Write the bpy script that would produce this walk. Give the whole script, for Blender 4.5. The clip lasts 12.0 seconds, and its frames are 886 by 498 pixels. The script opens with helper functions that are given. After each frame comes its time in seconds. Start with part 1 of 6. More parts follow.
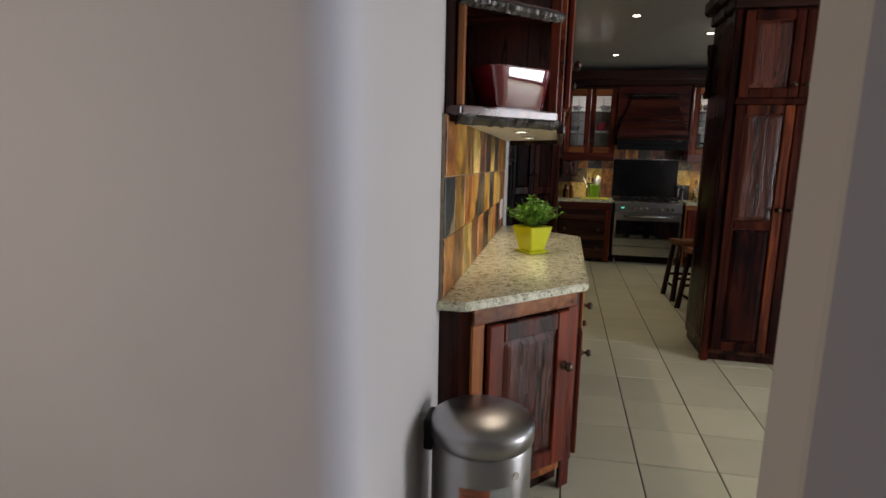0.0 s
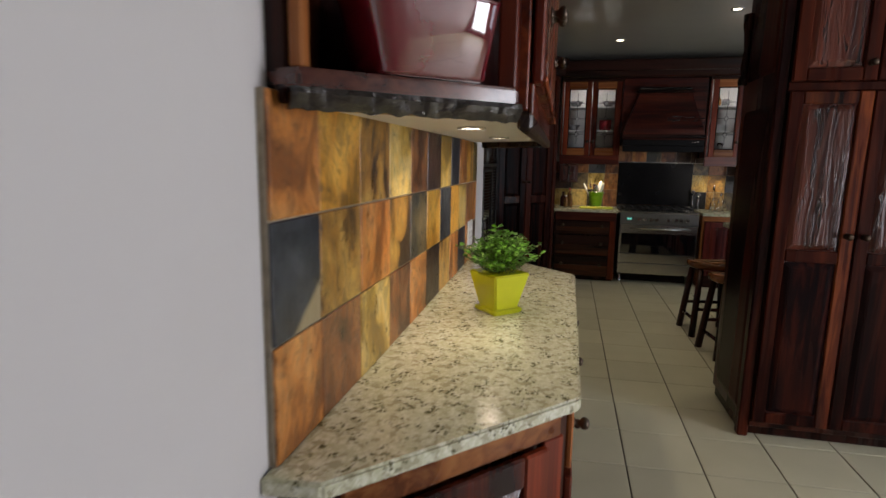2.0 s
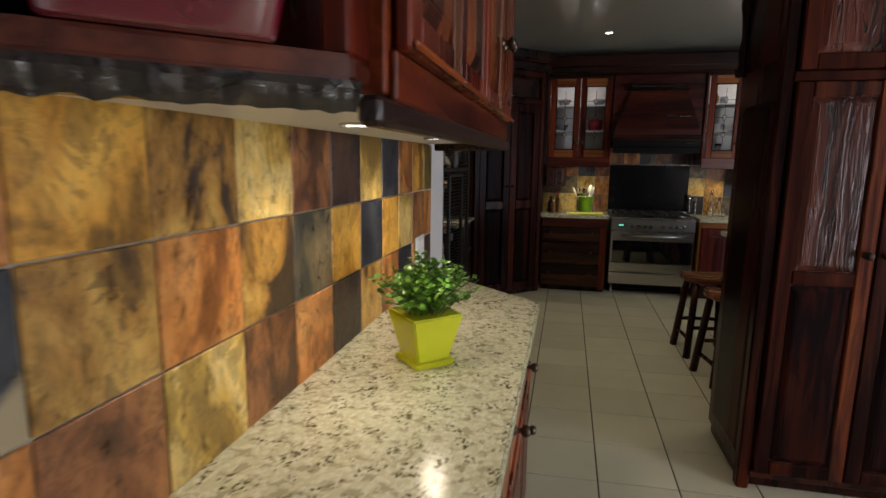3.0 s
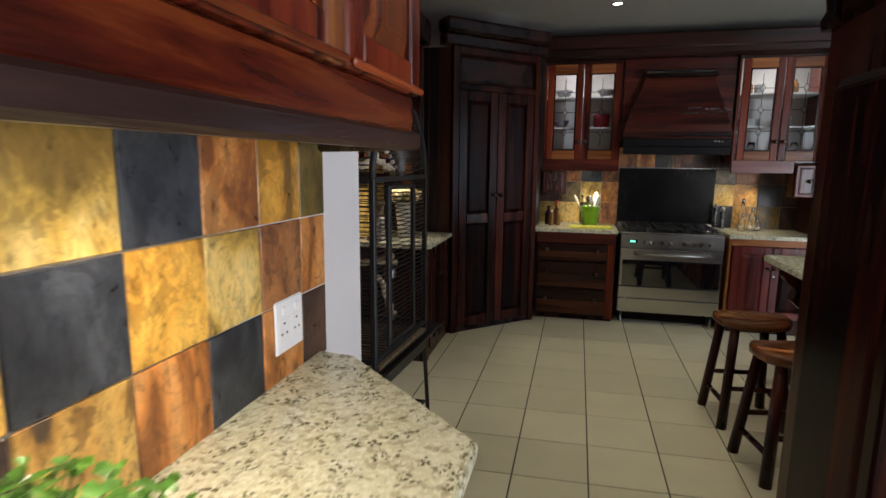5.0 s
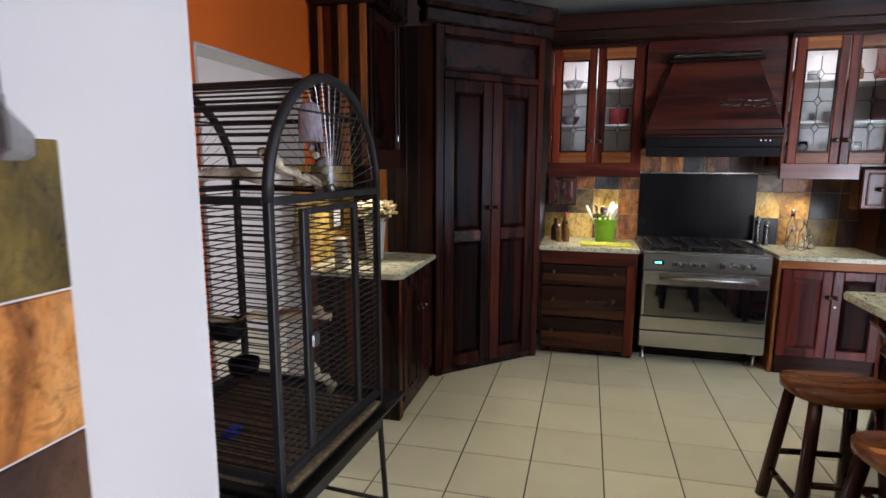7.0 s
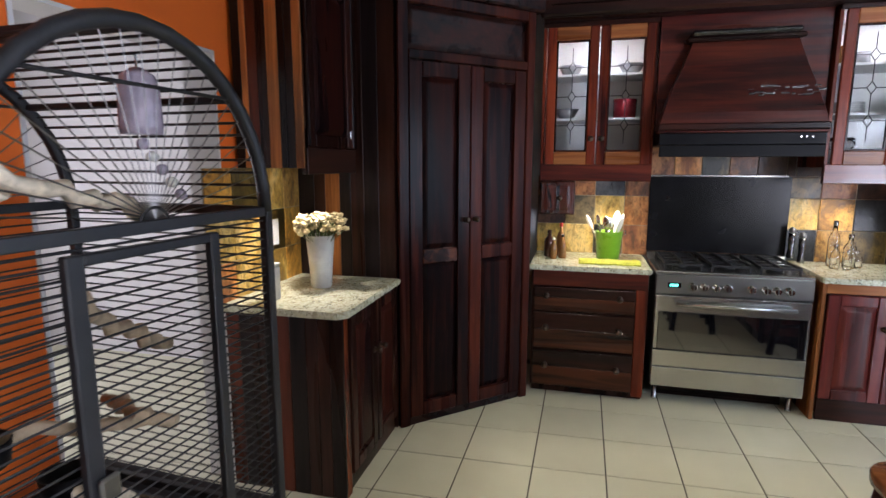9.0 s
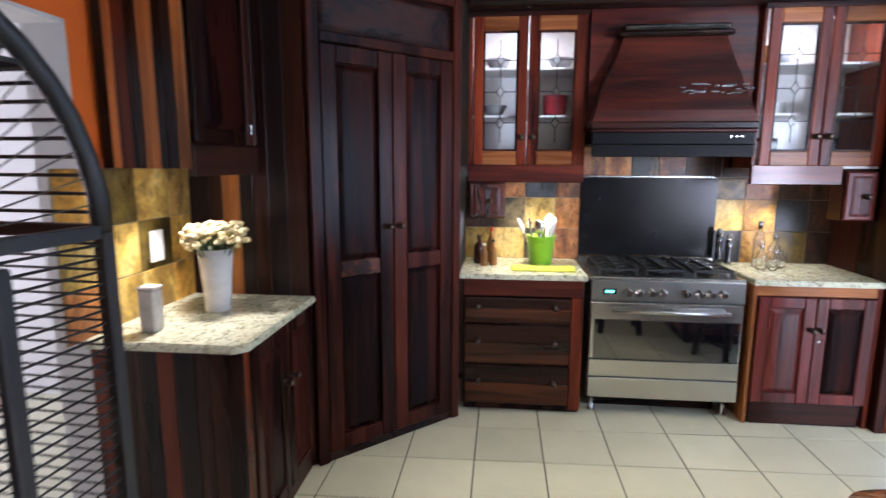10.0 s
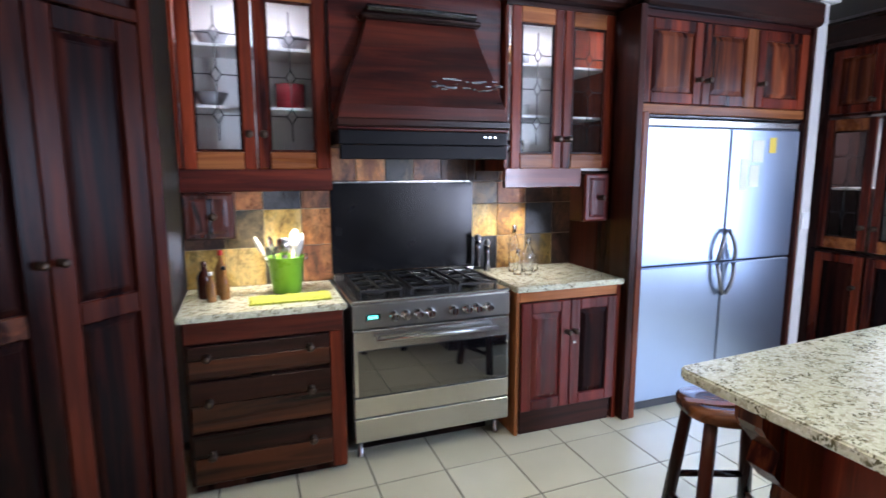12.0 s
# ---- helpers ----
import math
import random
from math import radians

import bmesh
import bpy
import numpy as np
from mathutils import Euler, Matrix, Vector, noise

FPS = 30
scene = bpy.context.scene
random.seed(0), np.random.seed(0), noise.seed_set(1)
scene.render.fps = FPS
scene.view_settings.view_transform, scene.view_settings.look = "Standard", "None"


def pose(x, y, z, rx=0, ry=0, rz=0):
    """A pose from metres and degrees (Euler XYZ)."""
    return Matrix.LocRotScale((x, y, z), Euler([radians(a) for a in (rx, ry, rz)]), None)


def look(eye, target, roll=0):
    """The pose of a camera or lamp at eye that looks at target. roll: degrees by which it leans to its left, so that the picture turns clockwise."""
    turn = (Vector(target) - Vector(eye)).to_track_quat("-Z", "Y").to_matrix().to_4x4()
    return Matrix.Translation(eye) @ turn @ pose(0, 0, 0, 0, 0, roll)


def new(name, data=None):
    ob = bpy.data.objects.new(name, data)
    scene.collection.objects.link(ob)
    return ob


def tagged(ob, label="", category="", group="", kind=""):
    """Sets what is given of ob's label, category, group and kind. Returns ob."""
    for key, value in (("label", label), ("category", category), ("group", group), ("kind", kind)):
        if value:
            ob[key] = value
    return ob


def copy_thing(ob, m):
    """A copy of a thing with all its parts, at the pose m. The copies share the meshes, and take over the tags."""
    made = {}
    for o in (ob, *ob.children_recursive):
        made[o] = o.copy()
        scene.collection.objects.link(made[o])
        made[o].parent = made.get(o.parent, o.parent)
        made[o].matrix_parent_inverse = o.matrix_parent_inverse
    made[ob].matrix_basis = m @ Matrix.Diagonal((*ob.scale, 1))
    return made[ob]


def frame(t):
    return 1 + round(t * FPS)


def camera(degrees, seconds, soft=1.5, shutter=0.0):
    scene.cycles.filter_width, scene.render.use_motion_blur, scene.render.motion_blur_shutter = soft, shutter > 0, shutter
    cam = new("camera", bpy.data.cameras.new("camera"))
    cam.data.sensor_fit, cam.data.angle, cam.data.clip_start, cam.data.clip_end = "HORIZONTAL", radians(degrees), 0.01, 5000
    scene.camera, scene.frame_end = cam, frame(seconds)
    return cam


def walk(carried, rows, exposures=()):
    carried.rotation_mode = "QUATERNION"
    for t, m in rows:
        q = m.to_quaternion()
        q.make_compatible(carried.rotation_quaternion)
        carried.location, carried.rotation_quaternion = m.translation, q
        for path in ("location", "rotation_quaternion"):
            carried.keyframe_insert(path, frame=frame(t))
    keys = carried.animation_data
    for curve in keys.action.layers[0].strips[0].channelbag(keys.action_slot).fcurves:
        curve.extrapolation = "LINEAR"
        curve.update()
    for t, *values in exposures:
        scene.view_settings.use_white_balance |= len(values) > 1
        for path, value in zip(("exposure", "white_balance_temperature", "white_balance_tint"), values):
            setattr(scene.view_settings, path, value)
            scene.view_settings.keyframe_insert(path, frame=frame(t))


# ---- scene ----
cam = camera(79.0, 12.0, shutter=0.5)
METRES, EYE, TILT, LEAN, TURN = 5.4, 1.46, 0.0, 0.0, 11.8
ROWS = [
    (0.0, 0.0, 0.0, 0.0, 0.2, -9.71, -1.14),
    (0.5, 0.0135, 0.0476, 0.0034, 0.39, -9.75, -1.09),
    (1.0, 0.0278, 0.0922, 0.0058, 0.56, -9.7, -1.01),
    (1.5, 0.041, 0.1434, 0.0089, 0.58, -9.68, -0.93),
    (2.0, 0.055, 0.1906, 0.0072, 0.52, -9.6, -0.9),
    (2.5, 0.0806, 0.2384, 0.0121, 0.5, -9.59, -0.83),
    (3.0, 0.1021, 0.2749, 0.0106, 0.58, -9.45, -0.71),
    (3.5, 0.123, 0.3221, 0.0121, 0.6, -9.49, -0.61),
    (5.5, 0.1717, 0.5134, 0.014, 2.09, -9.25, -0.51),
    (6.0, 0.177, 0.5532, 0.0138, 2.44, -9.21, -0.36),
    (6.5, 0.1884, 0.6, 0.0169, 2.57, -9.16, -0.23),
    (7.0, 0.1946, 0.6365, 0.0179, 2.61, -9.08, -0.28),
    (9.0, 0.2212, 0.7781, 0.0203, 2.3, -9.07, -0.13),
    (9.5, 0.2251, 0.807, 0.0193, 0.29, -9.05, -0.12),
    (10.0, 0.2187, 0.8422, 0.02, -6.17, -9.03, -0.24),
    (10.5, 0.2193, 0.8695, 0.017, -13.88, -8.81, -0.15),
    (11.0, 0.2304, 0.9, 0.0178, -19.89, -8.63, -0.02),
    (11.5, 0.2438, 0.9221, 0.0184, -25.45, -8.6, 0.04),
    (12.0, 0.2615, 0.9506, 0.0194, -32.1, -8.52, 0.14),
]
EXPOSURES = [(0.0, -0.86, 7250, 15), (1.5, -0.78, 7150, 15), (2.5, -0.97, 7150, 16), (3.5, -0.74, 7050, 16), (5.5, 0.06, 6700, 15), (7.0, 0.45, 6450, 18),
             (9.0, 0.78, 6150, 18), (10.5, 1.34, 5750, 20), (12.0, 1.06, 5700, 20)]
walk(cam, [(t, pose(0, 0, EYE, TILT, LEAN, TURN) @ pose(METRES * x, METRES * y, METRES * z, 90 + pitch, roll, yaw)) for t, x, y, z, yaw, pitch, roll in ROWS],
     exposures=EXPOSURES)

# ---- world, sun, large lights ----
world = bpy.data.worlds.new("world")
scene.world = world
world.use_nodes = True
wn = world.node_tree.nodes
sky = wn.new("ShaderNodeTexSky")
sky.sky_type = 'NISHITA'
sky.sun_disc = False
sky.sun_elevation = radians(38)
sky.sun_rotation = radians(160)
wn["Background"].inputs[1].default_value = 0.1
world.node_tree.links.new(sky.outputs[0], wn["Background"].inputs[0])

sun = new("sun", bpy.data.lights.new("sun", 'SUN'))
sun.data.energy, sun.data.angle, sun.data.color = 2.5, radians(0.5), (1.0, 0.95, 0.88)
sun.matrix_world = look((0, 0, 10), (2.5, 6.0, 4.0))


def area(name, eye, target, sx, sy, power, color):
    d = bpy.data.lights.new(name, 'AREA')
    d.shape, d.size, d.size_y, d.energy, d.color = 'RECTANGLE', sx, sy, power, color
    ob = new(name, d)
    ob.matrix_world = look(eye, target)
    return ob


def spot(name, eye, target, power, color, cone=110, blend=0.8, size=0.03):
    d = bpy.data.lights.new(name, 'SPOT')
    d.energy, d.color, d.spot_size, d.spot_blend, d.shadow_soft_size = power, color, radians(cone), blend, size
    ob = new(name, d)
    ob.matrix_world = look(eye, target)
    return ob


DAY = (0.79, 0.865, 1.0)
WARM = (1.0, 0.93, 0.70)
# daylight in the window openings; both entry lamps are added fills
area("daylight_dining", (4.86, 1.8, 1.25), (0, 1.8, 1.25), 1.5, 2.1, 215, DAY)
area("daylight_kitchen", (4.86, 5.75, 1.42), (0, 5.75, 1.3), 2.3, 1.75, 44, (0.62, 0.79, 1.0))
# added warm fill for the near wall faces, set in an unseen window
area("warm_fill_entry", (-2.16, -0.6, 1.5), (0, -0.6, 1.35), 1.3, 1.3, 33, (1.0, 0.92, 0.83))
# added blue fill, no known source: tints the rounded partition corner
area("blue_fill_entry_east", (2.57, -0.12, 1.5), (0, -0.12, 1.4), 0.62, 1.3, 21, (0.20, 0.40, 1.0))
area("daylight_side_room", (-4.4, 6.5, 1.3), (-1.3, 6.1, 1.3), 0.9, 2.0, 30, (0.95, 0.95, 1.0))
# lamps under the cupboards
for ly in (2.652, 3.357):
    spot("undercab_lamp", (-0.182, ly, 1.583), (-0.16, ly, 0.9), 23, (1.0, 0.9, 0.72), 135)
spot("undercab_lamp", (-1.06, 6.82, 1.535), (-1.06, 6.78, 0.9), 15, (1.0, 0.94, 0.80), 96, 0.7)
spot("undercab_lamp", (0.50, 8.29, 1.44), (0.50, 8.28, 0.9), 13, (1.0, 0.92, 0.74), 115)
spot("undercab_lamp", (1.95, 8.33, 1.44), (1.94, 8.40, 0.9), 8, (1.0, 0.92, 0.74), 115)
# lamps inside the glazed cupboards
area("cupboard_lamp", (0.42, 8.235, 2.43), (0.42, 8.36, 1.6), 0.5, 0.05, 2.0, (0.92, 0.96, 1.0))
area("cupboard_lamp", (2.11, 8.235, 2.43), (2.11, 8.36, 1.6), 0.5, 0.05, 1.8, (0.92, 0.96, 1.0))
# unseen lamp added in the hutch to brighten its panes
area("cupboard_lamp", (4.7, 7.6, 1.90), (4.7, 7.6, 1.0), 0.2, 0.9, 2.5, (0.95, 0.97, 1.0))
spot("pendant_bulb", (2.55, 6.42, 2.05), (2.5, 6.2, 0.9), 88, (0.92, 1.0, 0.28), 140)
DOWN = [(0.62, 7.3), (1.44, 6.2), (0.62, 5.4), (1.44, 4.95), (3.0, 6.6)]
for lx, ly in DOWN:
    spot("downlight_lamp", (lx, ly, 2.735), (lx, ly, 0), 26, WARM, 95, 0.9, 0.04)


# ---- materials ----
def mat(name):
    m = bpy.data.materials.new(name)
    m.use_nodes = True
    nt = m.node_tree
    b = nt.nodes["Principled BSDF"]
    return m, nt, b


def node(nt, kind, **kw):
    n = nt.nodes.new(kind)
    for k, v in kw.items():
        n.inputs[k].default_value = v
    return n


def ramp(nt, src, stops):
    r = nt.nodes.new("ShaderNodeValToRGB")
    e = r.color_ramp.elements
    while len(e) < len(stops):
        e.new(0.5)
    for i, (p, c) in enumerate(stops):
        e[i].position = p
        e[i].color = (*c, 1) if len(c) == 3 else c
    nt.links.new(src, r.inputs[0])
    return r


def coords(nt, scale, kind="Object", rot=(0, 0, 0)):
    tc = nt.nodes.new("ShaderNodeTexCoord")
    mp = nt.nodes.new("ShaderNodeMapping")
    mp.inputs["Scale"].default_value = scale
    mp.inputs["Rotation"].default_value = rot
    nt.links.new(tc.outputs[kind], mp.inputs[0])
    return mp


def noise_tex(nt, vec, scale, detail=5, rough=0.55, distort=0.0):
    n = nt.nodes.new("ShaderNodeTexNoise")
    n.inputs["Scale"].default_value = scale
    n.inputs["Detail"].default_value = detail
    n.inputs["Roughness"].default_value = rough
    n.inputs["Distortion"].default_value = distort
    nt.links.new(vec.outputs[0], n.inputs["Vector"])
    return n


def mix(nt, fac, a, b, blend='MIX'):
    m = nt.nodes.new("ShaderNodeMix")
    m.data_type, m.blend_type = 'RGBA', blend
    if isinstance(fac, (int, float)):
        m.inputs[0].default_value = fac
    else:
        nt.links.new(fac, m.inputs[0])
    for v, k in ((a, 6), (b, 7)):
        if isinstance(v, tuple):
            m.inputs[k].default_value = (*v, 1)
        else:
            nt.links.new(v, m.inputs[k])
    return m.outputs[2]


def bump(nt, b, h, strength, dist=0.01):
    n = nt.nodes.new("ShaderNodeBump")
    n.inputs["Strength"].default_value = strength
    n.inputs["Distance"].default_value = dist
    nt.links.new(h, n.inputs["Height"])
    nt.links.new(n.outputs[0], b.inputs["Normal"])


def wood(name, dark, midc, light, axis=2, rough=0.28, crack=0.0, vary=0.28, coat=0.03, spec=0.24):
    """Varnished timber; grain runs along the axis, boards differ a little."""
    m, nt, b = mat(name)
    s = [14.0, 14.0, 14.0]
    s[axis] = 0.9
    mp = coords(nt, tuple(s))
    oi = nt.nodes.new("ShaderNodeObjectInfo")
    sh = nt.nodes.new("ShaderNodeVectorMath")
    sh.operation = 'ADD'
    cmb = nt.nodes.new("ShaderNodeMath")
    cmb.operation = 'MULTIPLY'
    cmb.inputs[1].default_value = 37.0
    nt.links.new(oi.outputs["Random"], cmb.inputs[0])
    nt.links.new(mp.outputs[0], sh.inputs[0])
    nt.links.new(cmb.outputs[0], sh.inputs[1])
    grain = noise_tex(nt, sh, 1.6, 7, 0.6, 0.6)
    big = noise_tex(nt, sh, 0.32, 3, 0.5, 0.9)
    c1 = ramp(nt, grain.outputs[0], [(0.415, dark), (0.50, midc), (0.60, light)])
    c2 = ramp(nt, big.outputs[0], [(0.415, dark), (0.495, midc), (0.585, light)])
    c = mix(nt, 0.55, c1.outputs[0], c2.outputs[0])
    v = nt.nodes.new("ShaderNodeHueSaturation")
    nt.links.new(c, v.inputs["Color"])
    mr = nt.nodes.new("ShaderNodeMapRange")
    mr.inputs[3].default_value, mr.inputs[4].default_value = 1 - vary, 1 + vary
    nt.links.new(oi.outputs["Random"], mr.inputs[0])
    nt.links.new(mr.outputs[0], v.inputs["Value"])
    out = v.outputs[0]
    if crack:
        s2 = [26.0, 26.0, 26.0]
        s2[axis] = 2.6
        mp2 = coords(nt, tuple(s2))
        w = noise_tex(nt, mp2, 1.0, 4, 0.55, 1.3)
        cr = ramp(nt, w.outputs[0], [(0.34, (0, 0, 0)), (0.41, (1, 1, 1)), (0.60, (0.8, 0.8, 0.8))])
        out = mix(nt, cr.outputs[0], (0.006, 0.004, 0.004), out)
        bump(nt, b, cr.outputs[0], crack, 0.010)
    else:
        bump(nt, b, grain.outputs[0], 0.12, 0.004)
    nt.links.new(out, b.inputs["Base Color"])
    rr = ramp(nt, big.outputs[0], [(0.3, (rough * 0.75,) * 3), (0.7, (rough * 1.35,) * 3)])
    nt.links.new(rr.outputs[0], b.inputs["Roughness"])
    b.inputs["Coat Weight"].default_value = coat
    b.inputs["Specular IOR Level"].default_value = spec
    b.inputs["Coat Roughness"].default_value = 0.12
    return m


BLK = (0.012, 0.007, 0.006)
W_RED = wood("wood_red", (0.022, 0.004, 0.003), (0.115, 0.013, 0.006), (0.26, 0.042, 0.013))
W_REDX = wood("wood_red_x", (0.016, 0.004, 0.004), (0.065, 0.009, 0.006), (0.135, 0.024, 0.010), 0, 0.3, 0, 0.25, 0.0, 0.26)
W_REDY = wood("wood_red_y", (0.045, 0.007, 0.004), (0.16, 0.025, 0.009), (0.32, 0.07, 0.018), 1)
W_ORG = wood("wood_orange", (0.10, 0.028, 0.010), (0.22, 0.065, 0.020), (0.36, 0.13, 0.04))
W_ORGX = wood("wood_orange_x", (0.12, 0.032, 0.010), (0.26, 0.08, 0.022), (0.42, 0.16, 0.05), 0)
W_DARK = wood("wood_dark", (0.008, 0.004, 0.004), (0.022, 0.007, 0.005), (0.060, 0.014, 0.008), 2, 0.26, 0, 0.25, 0.0, 0.18)
W_DARKX = wood("wood_dark_x", (0.008, 0.004, 0.004), (0.020, 0.008, 0.006), (0.050, 0.014, 0.009), 0, 0.28, 0, 0.25, 0.0, 0.18)
W_DARKY = wood("wood_dark_y", BLK, (0.025, 0.011, 0.008), (0.05, 0.017, 0.011), 1)
W_MIX = wood("wood_two_tone", (0.010, 0.004, 0.004), (0.075, 0.013, 0.007), (0.27, 0.065, 0.018), 2, 0.24, 0, 0.3)
W_CRACK = wood("wood_cracked", (0.028, 0.006, 0.005), (0.075, 0.014, 0.008), (0.15, 0.03, 0.014), 2, 0.27, 0.6, 0.2, 0.0, 0.45)
W_PANEL = wood("wood_black_panel", (0.006, 0.004, 0.005), (0.014, 0.005, 0.005), (0.060, 0.012, 0.007), 2, 0.26, 0.0, 0.2, 0.0, 0.06)
W_DEEP = wood("wood_deep_red", (0.010, 0.003, 0.003), (0.032, 0.006, 0.0045), (0.095, 0.019, 0.009), 2, 0.26, 0, 0.3, 0.0, 0.11)
W_REDGLOSS = wood("wood_polished", (0.035, 0.008, 0.006), (0.09, 0.020, 0.012), (0.15, 0.035, 0.018), 0, 0.16, 0, 0.2, 0.6, 0.5)
W_DRAWER = wood("wood_drawer", (0.012, 0.005, 0.004), (0.045, 0.012, 0.007), (0.14, 0.04, 0.015), 0, 0.26, 0, 0.3)
W_STOOL = wood("wood_stool", (0.045, 0.014, 0.007), (0.10, 0.032, 0.012), (0.20, 0.07, 0.022), 0, 0.22)
W_EDGE = wood("wood_rough_edge", (0.006, 0.005, 0.006), (0.012, 0.008, 0.008), (0.025, 0.014, 0.012), 0, 0.16, 0.9, 0.1, 0.5, 0.8)

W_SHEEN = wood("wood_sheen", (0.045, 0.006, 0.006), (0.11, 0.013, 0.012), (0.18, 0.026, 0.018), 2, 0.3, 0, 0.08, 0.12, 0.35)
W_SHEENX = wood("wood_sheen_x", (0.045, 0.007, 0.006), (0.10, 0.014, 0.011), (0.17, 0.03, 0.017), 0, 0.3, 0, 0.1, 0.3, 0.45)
W_EDGEY = wood("wood_rough_edge_y", (0.008, 0.006, 0.007), (0.020, 0.012, 0.011), (0.045, 0.020, 0.014), 1, 0.24, 0.3, 0.1, 0.0, 0.3)


def stripes(name, tint):
    m = wood(name, tuple(v * 0.35 for v in tint), tint, tuple(min(1, v * 1.6) for v in tint), 2, 0.3, 0, 0.15)
    return m


PLANK = [stripes("plank_black", (0.014, 0.008, 0.008)), stripes("plank_red", (0.105, 0.022, 0.010)),
         stripes("plank_brown", (0.038, 0.013, 0.009)), stripes("plank_orange", (0.50, 0.18, 0.05))]


def simple(name, color, rough=0.5, metal=0.0, scale=8.0, amount=0.12, bmp=0.05, spec=0.5, bscale=None):
    m, nt, b = mat(name)
    mp = coords(nt, (1, 1, 1))
    n = noise_tex(nt, mp, scale, 6, 0.6)
    lo = tuple(max(0, c * (1 - amount)) for c in color)
    hi = tuple(min(1, c * (1 + amount)) for c in color)
    r = ramp(nt, n.outputs[0], [(0.3, lo), (0.7, hi)])
    nt.links.new(r.outputs[0], b.inputs["Base Color"])
    if metal < 0.5:
        rr = ramp(nt, n.outputs[0], [(0.3, (rough * 0.85,) * 3), (0.7, (min(1, rough * 1.15),) * 3)])
        nt.links.new(rr.outputs[0], b.inputs["Roughness"])
    else:
        b.inputs["Roughness"].default_value = rough
    b.inputs["Metallic"].default_value = metal
    b.inputs["Specular IOR Level"].default_value = spec
    if bmp:
        n2 = noise_tex(nt, mp, bscale or scale * 9, 4, 0.6)
        bump(nt, b, n2.outputs[0], bmp, 0.004)
    return m


M_WALL = simple("wall_paint", (0.64, 0.62, 0.62), 0.6, 0, 1.6, 0.03, 0.10, 0.3, 55)
M_WALLT = simple("taupe_paint", (0.40, 0.36, 0.32), 0.6, 0, 1.6, 0.04, 0.10, 0.3, 55)
M_WALLORG = simple("orange_paint", (0.80, 0.16, 0.02), 0.55, 0, 2.0, 0.05, 0.10, 0.3, 55)
M_WHITE = simple("white_plastic", (0.80, 0.80, 0.80), 0.3, 0, 10, 0.02, 0)
M_PANELW = simple("white_board", (0.70, 0.69, 0.66), 0.4, 0, 4, 0.03, 0.02)
# ceiling greyed below the walls: its dim light is put into the colour
M_CEIL = simple("ceiling_dimmed", (0.46, 0.46, 0.42), 0.14, 0, 2, 0.03, 0.02)
M_GROUT = simple("grout", (0.07, 0.055, 0.04), 0.85, 0, 30, 0.3, 0.2)
M_GROUTL = simple("grout_light", (0.36, 0.30, 0.22), 0.85, 0, 30, 0.3, 0.2)
M_STEEL = simple("steel", (0.54, 0.53, 0.51), 0.25, 1.0, 3, 0.06, 0.0)
M_CHROME = simple("chrome", (0.78, 0.77, 0.75), 0.12, 1.0, 6, 0.04, 0.0)
M_PANELD = simple("brushed_panel", (0.30, 0.295, 0.28), 0.32, 1.0, 3, 0.08, 0.0)
M_STEELD = simple("steel_dark", (0.22, 0.22, 0.23), 0.3, 1.0, 6, 0.1, 0.0)
M_BIN = simple("brushed_steel", (0.36, 0.36, 0.37), 0.30, 1.0, 2, 0.05, 0.0)
M_IRON = simple("black_iron", (0.012, 0.012, 0.013), 0.45, 0.2, 20, 0.3, 0.1)
M_BLACKGLASS = simple("black_glass", (0.006, 0.006, 0.008), 0.06, 0, 4, 0.2, 0)
M_BLACKP = simple("black_plastic", (0.006, 0.006, 0.007), 0.4, 0, 12, 0.2, 0.05, 0.12)
M_SPLASH = simple("splash_black", (0.006, 0.006, 0.007), 0.22, 0, 5, 0.3, 0, 0.28)
M_BRONZE = simple("bronze_knob", (0.09, 0.065, 0.05), 0.32, 0.9, 30, 0.3, 0.05)
M_CAGE = simple("cage_enamel", (0.016, 0.016, 0.018), 0.5, 0.0, 18, 0.35, 0.15)
M_TRAY = simple("cage_tray", (0.01, 0.01, 0.012), 0.4, 0, 14, 0.4, 0.1)
M_BRANCH = simple("branch_bark", (0.45, 0.34, 0.22), 0.8, 0, 16, 0.45, 0.4)
M_ROPE = simple("rope", (0.62, 0.52, 0.38), 0.85, 0, 40, 0.35, 0.5)
M_REDPOT = simple("red_glaze", (0.15, 0.004, 0.014), 0.05, 0, 3, 0.1, 0, 0.9)
M_REDPOT.node_tree.nodes["Principled BSDF"].inputs["Coat Weight"].default_value = 1.0
M_REDPOT.node_tree.nodes["Principled BSDF"].inputs["Coat IOR"].default_value = 1.75
for gm in (M_BLACKGLASS,):
    gb = gm.node_tree.nodes["Principled BSDF"]
    gb.inputs["Specular IOR Level"].default_value = 1.0
    gb.inputs["Coat Weight"].default_value = 1.0
    gb.inputs["Coat IOR"].default_value = 1.9
    gb.inputs["Coat Roughness"].default_value = 0.02
M_LIME = simple("lime_glaze", (0.62, 0.66, 0.03), 0.22, 0, 6, 0.06, 0.02)
M_SOIL = simple("soil", (0.03, 0.02, 0.014), 0.95, 0, 50, 0.5, 0.5)
M_LEAF = simple("leaf", (0.12, 0.30, 0.04), 0.38, 0, 26, 0.75, 0.05)
M_STEM = simple("stem", (0.06, 0.09, 0.02), 0.6, 0, 30, 0.3, 0.1)
M_VASE = simple("white_glaze", (0.76, 0.75, 0.73), 0.28, 0, 12, 0.05, 0.05)
M_DRIED = simple("dried_petal", (0.62, 0.50, 0.28), 0.8, 0, 35, 0.3, 0.3)
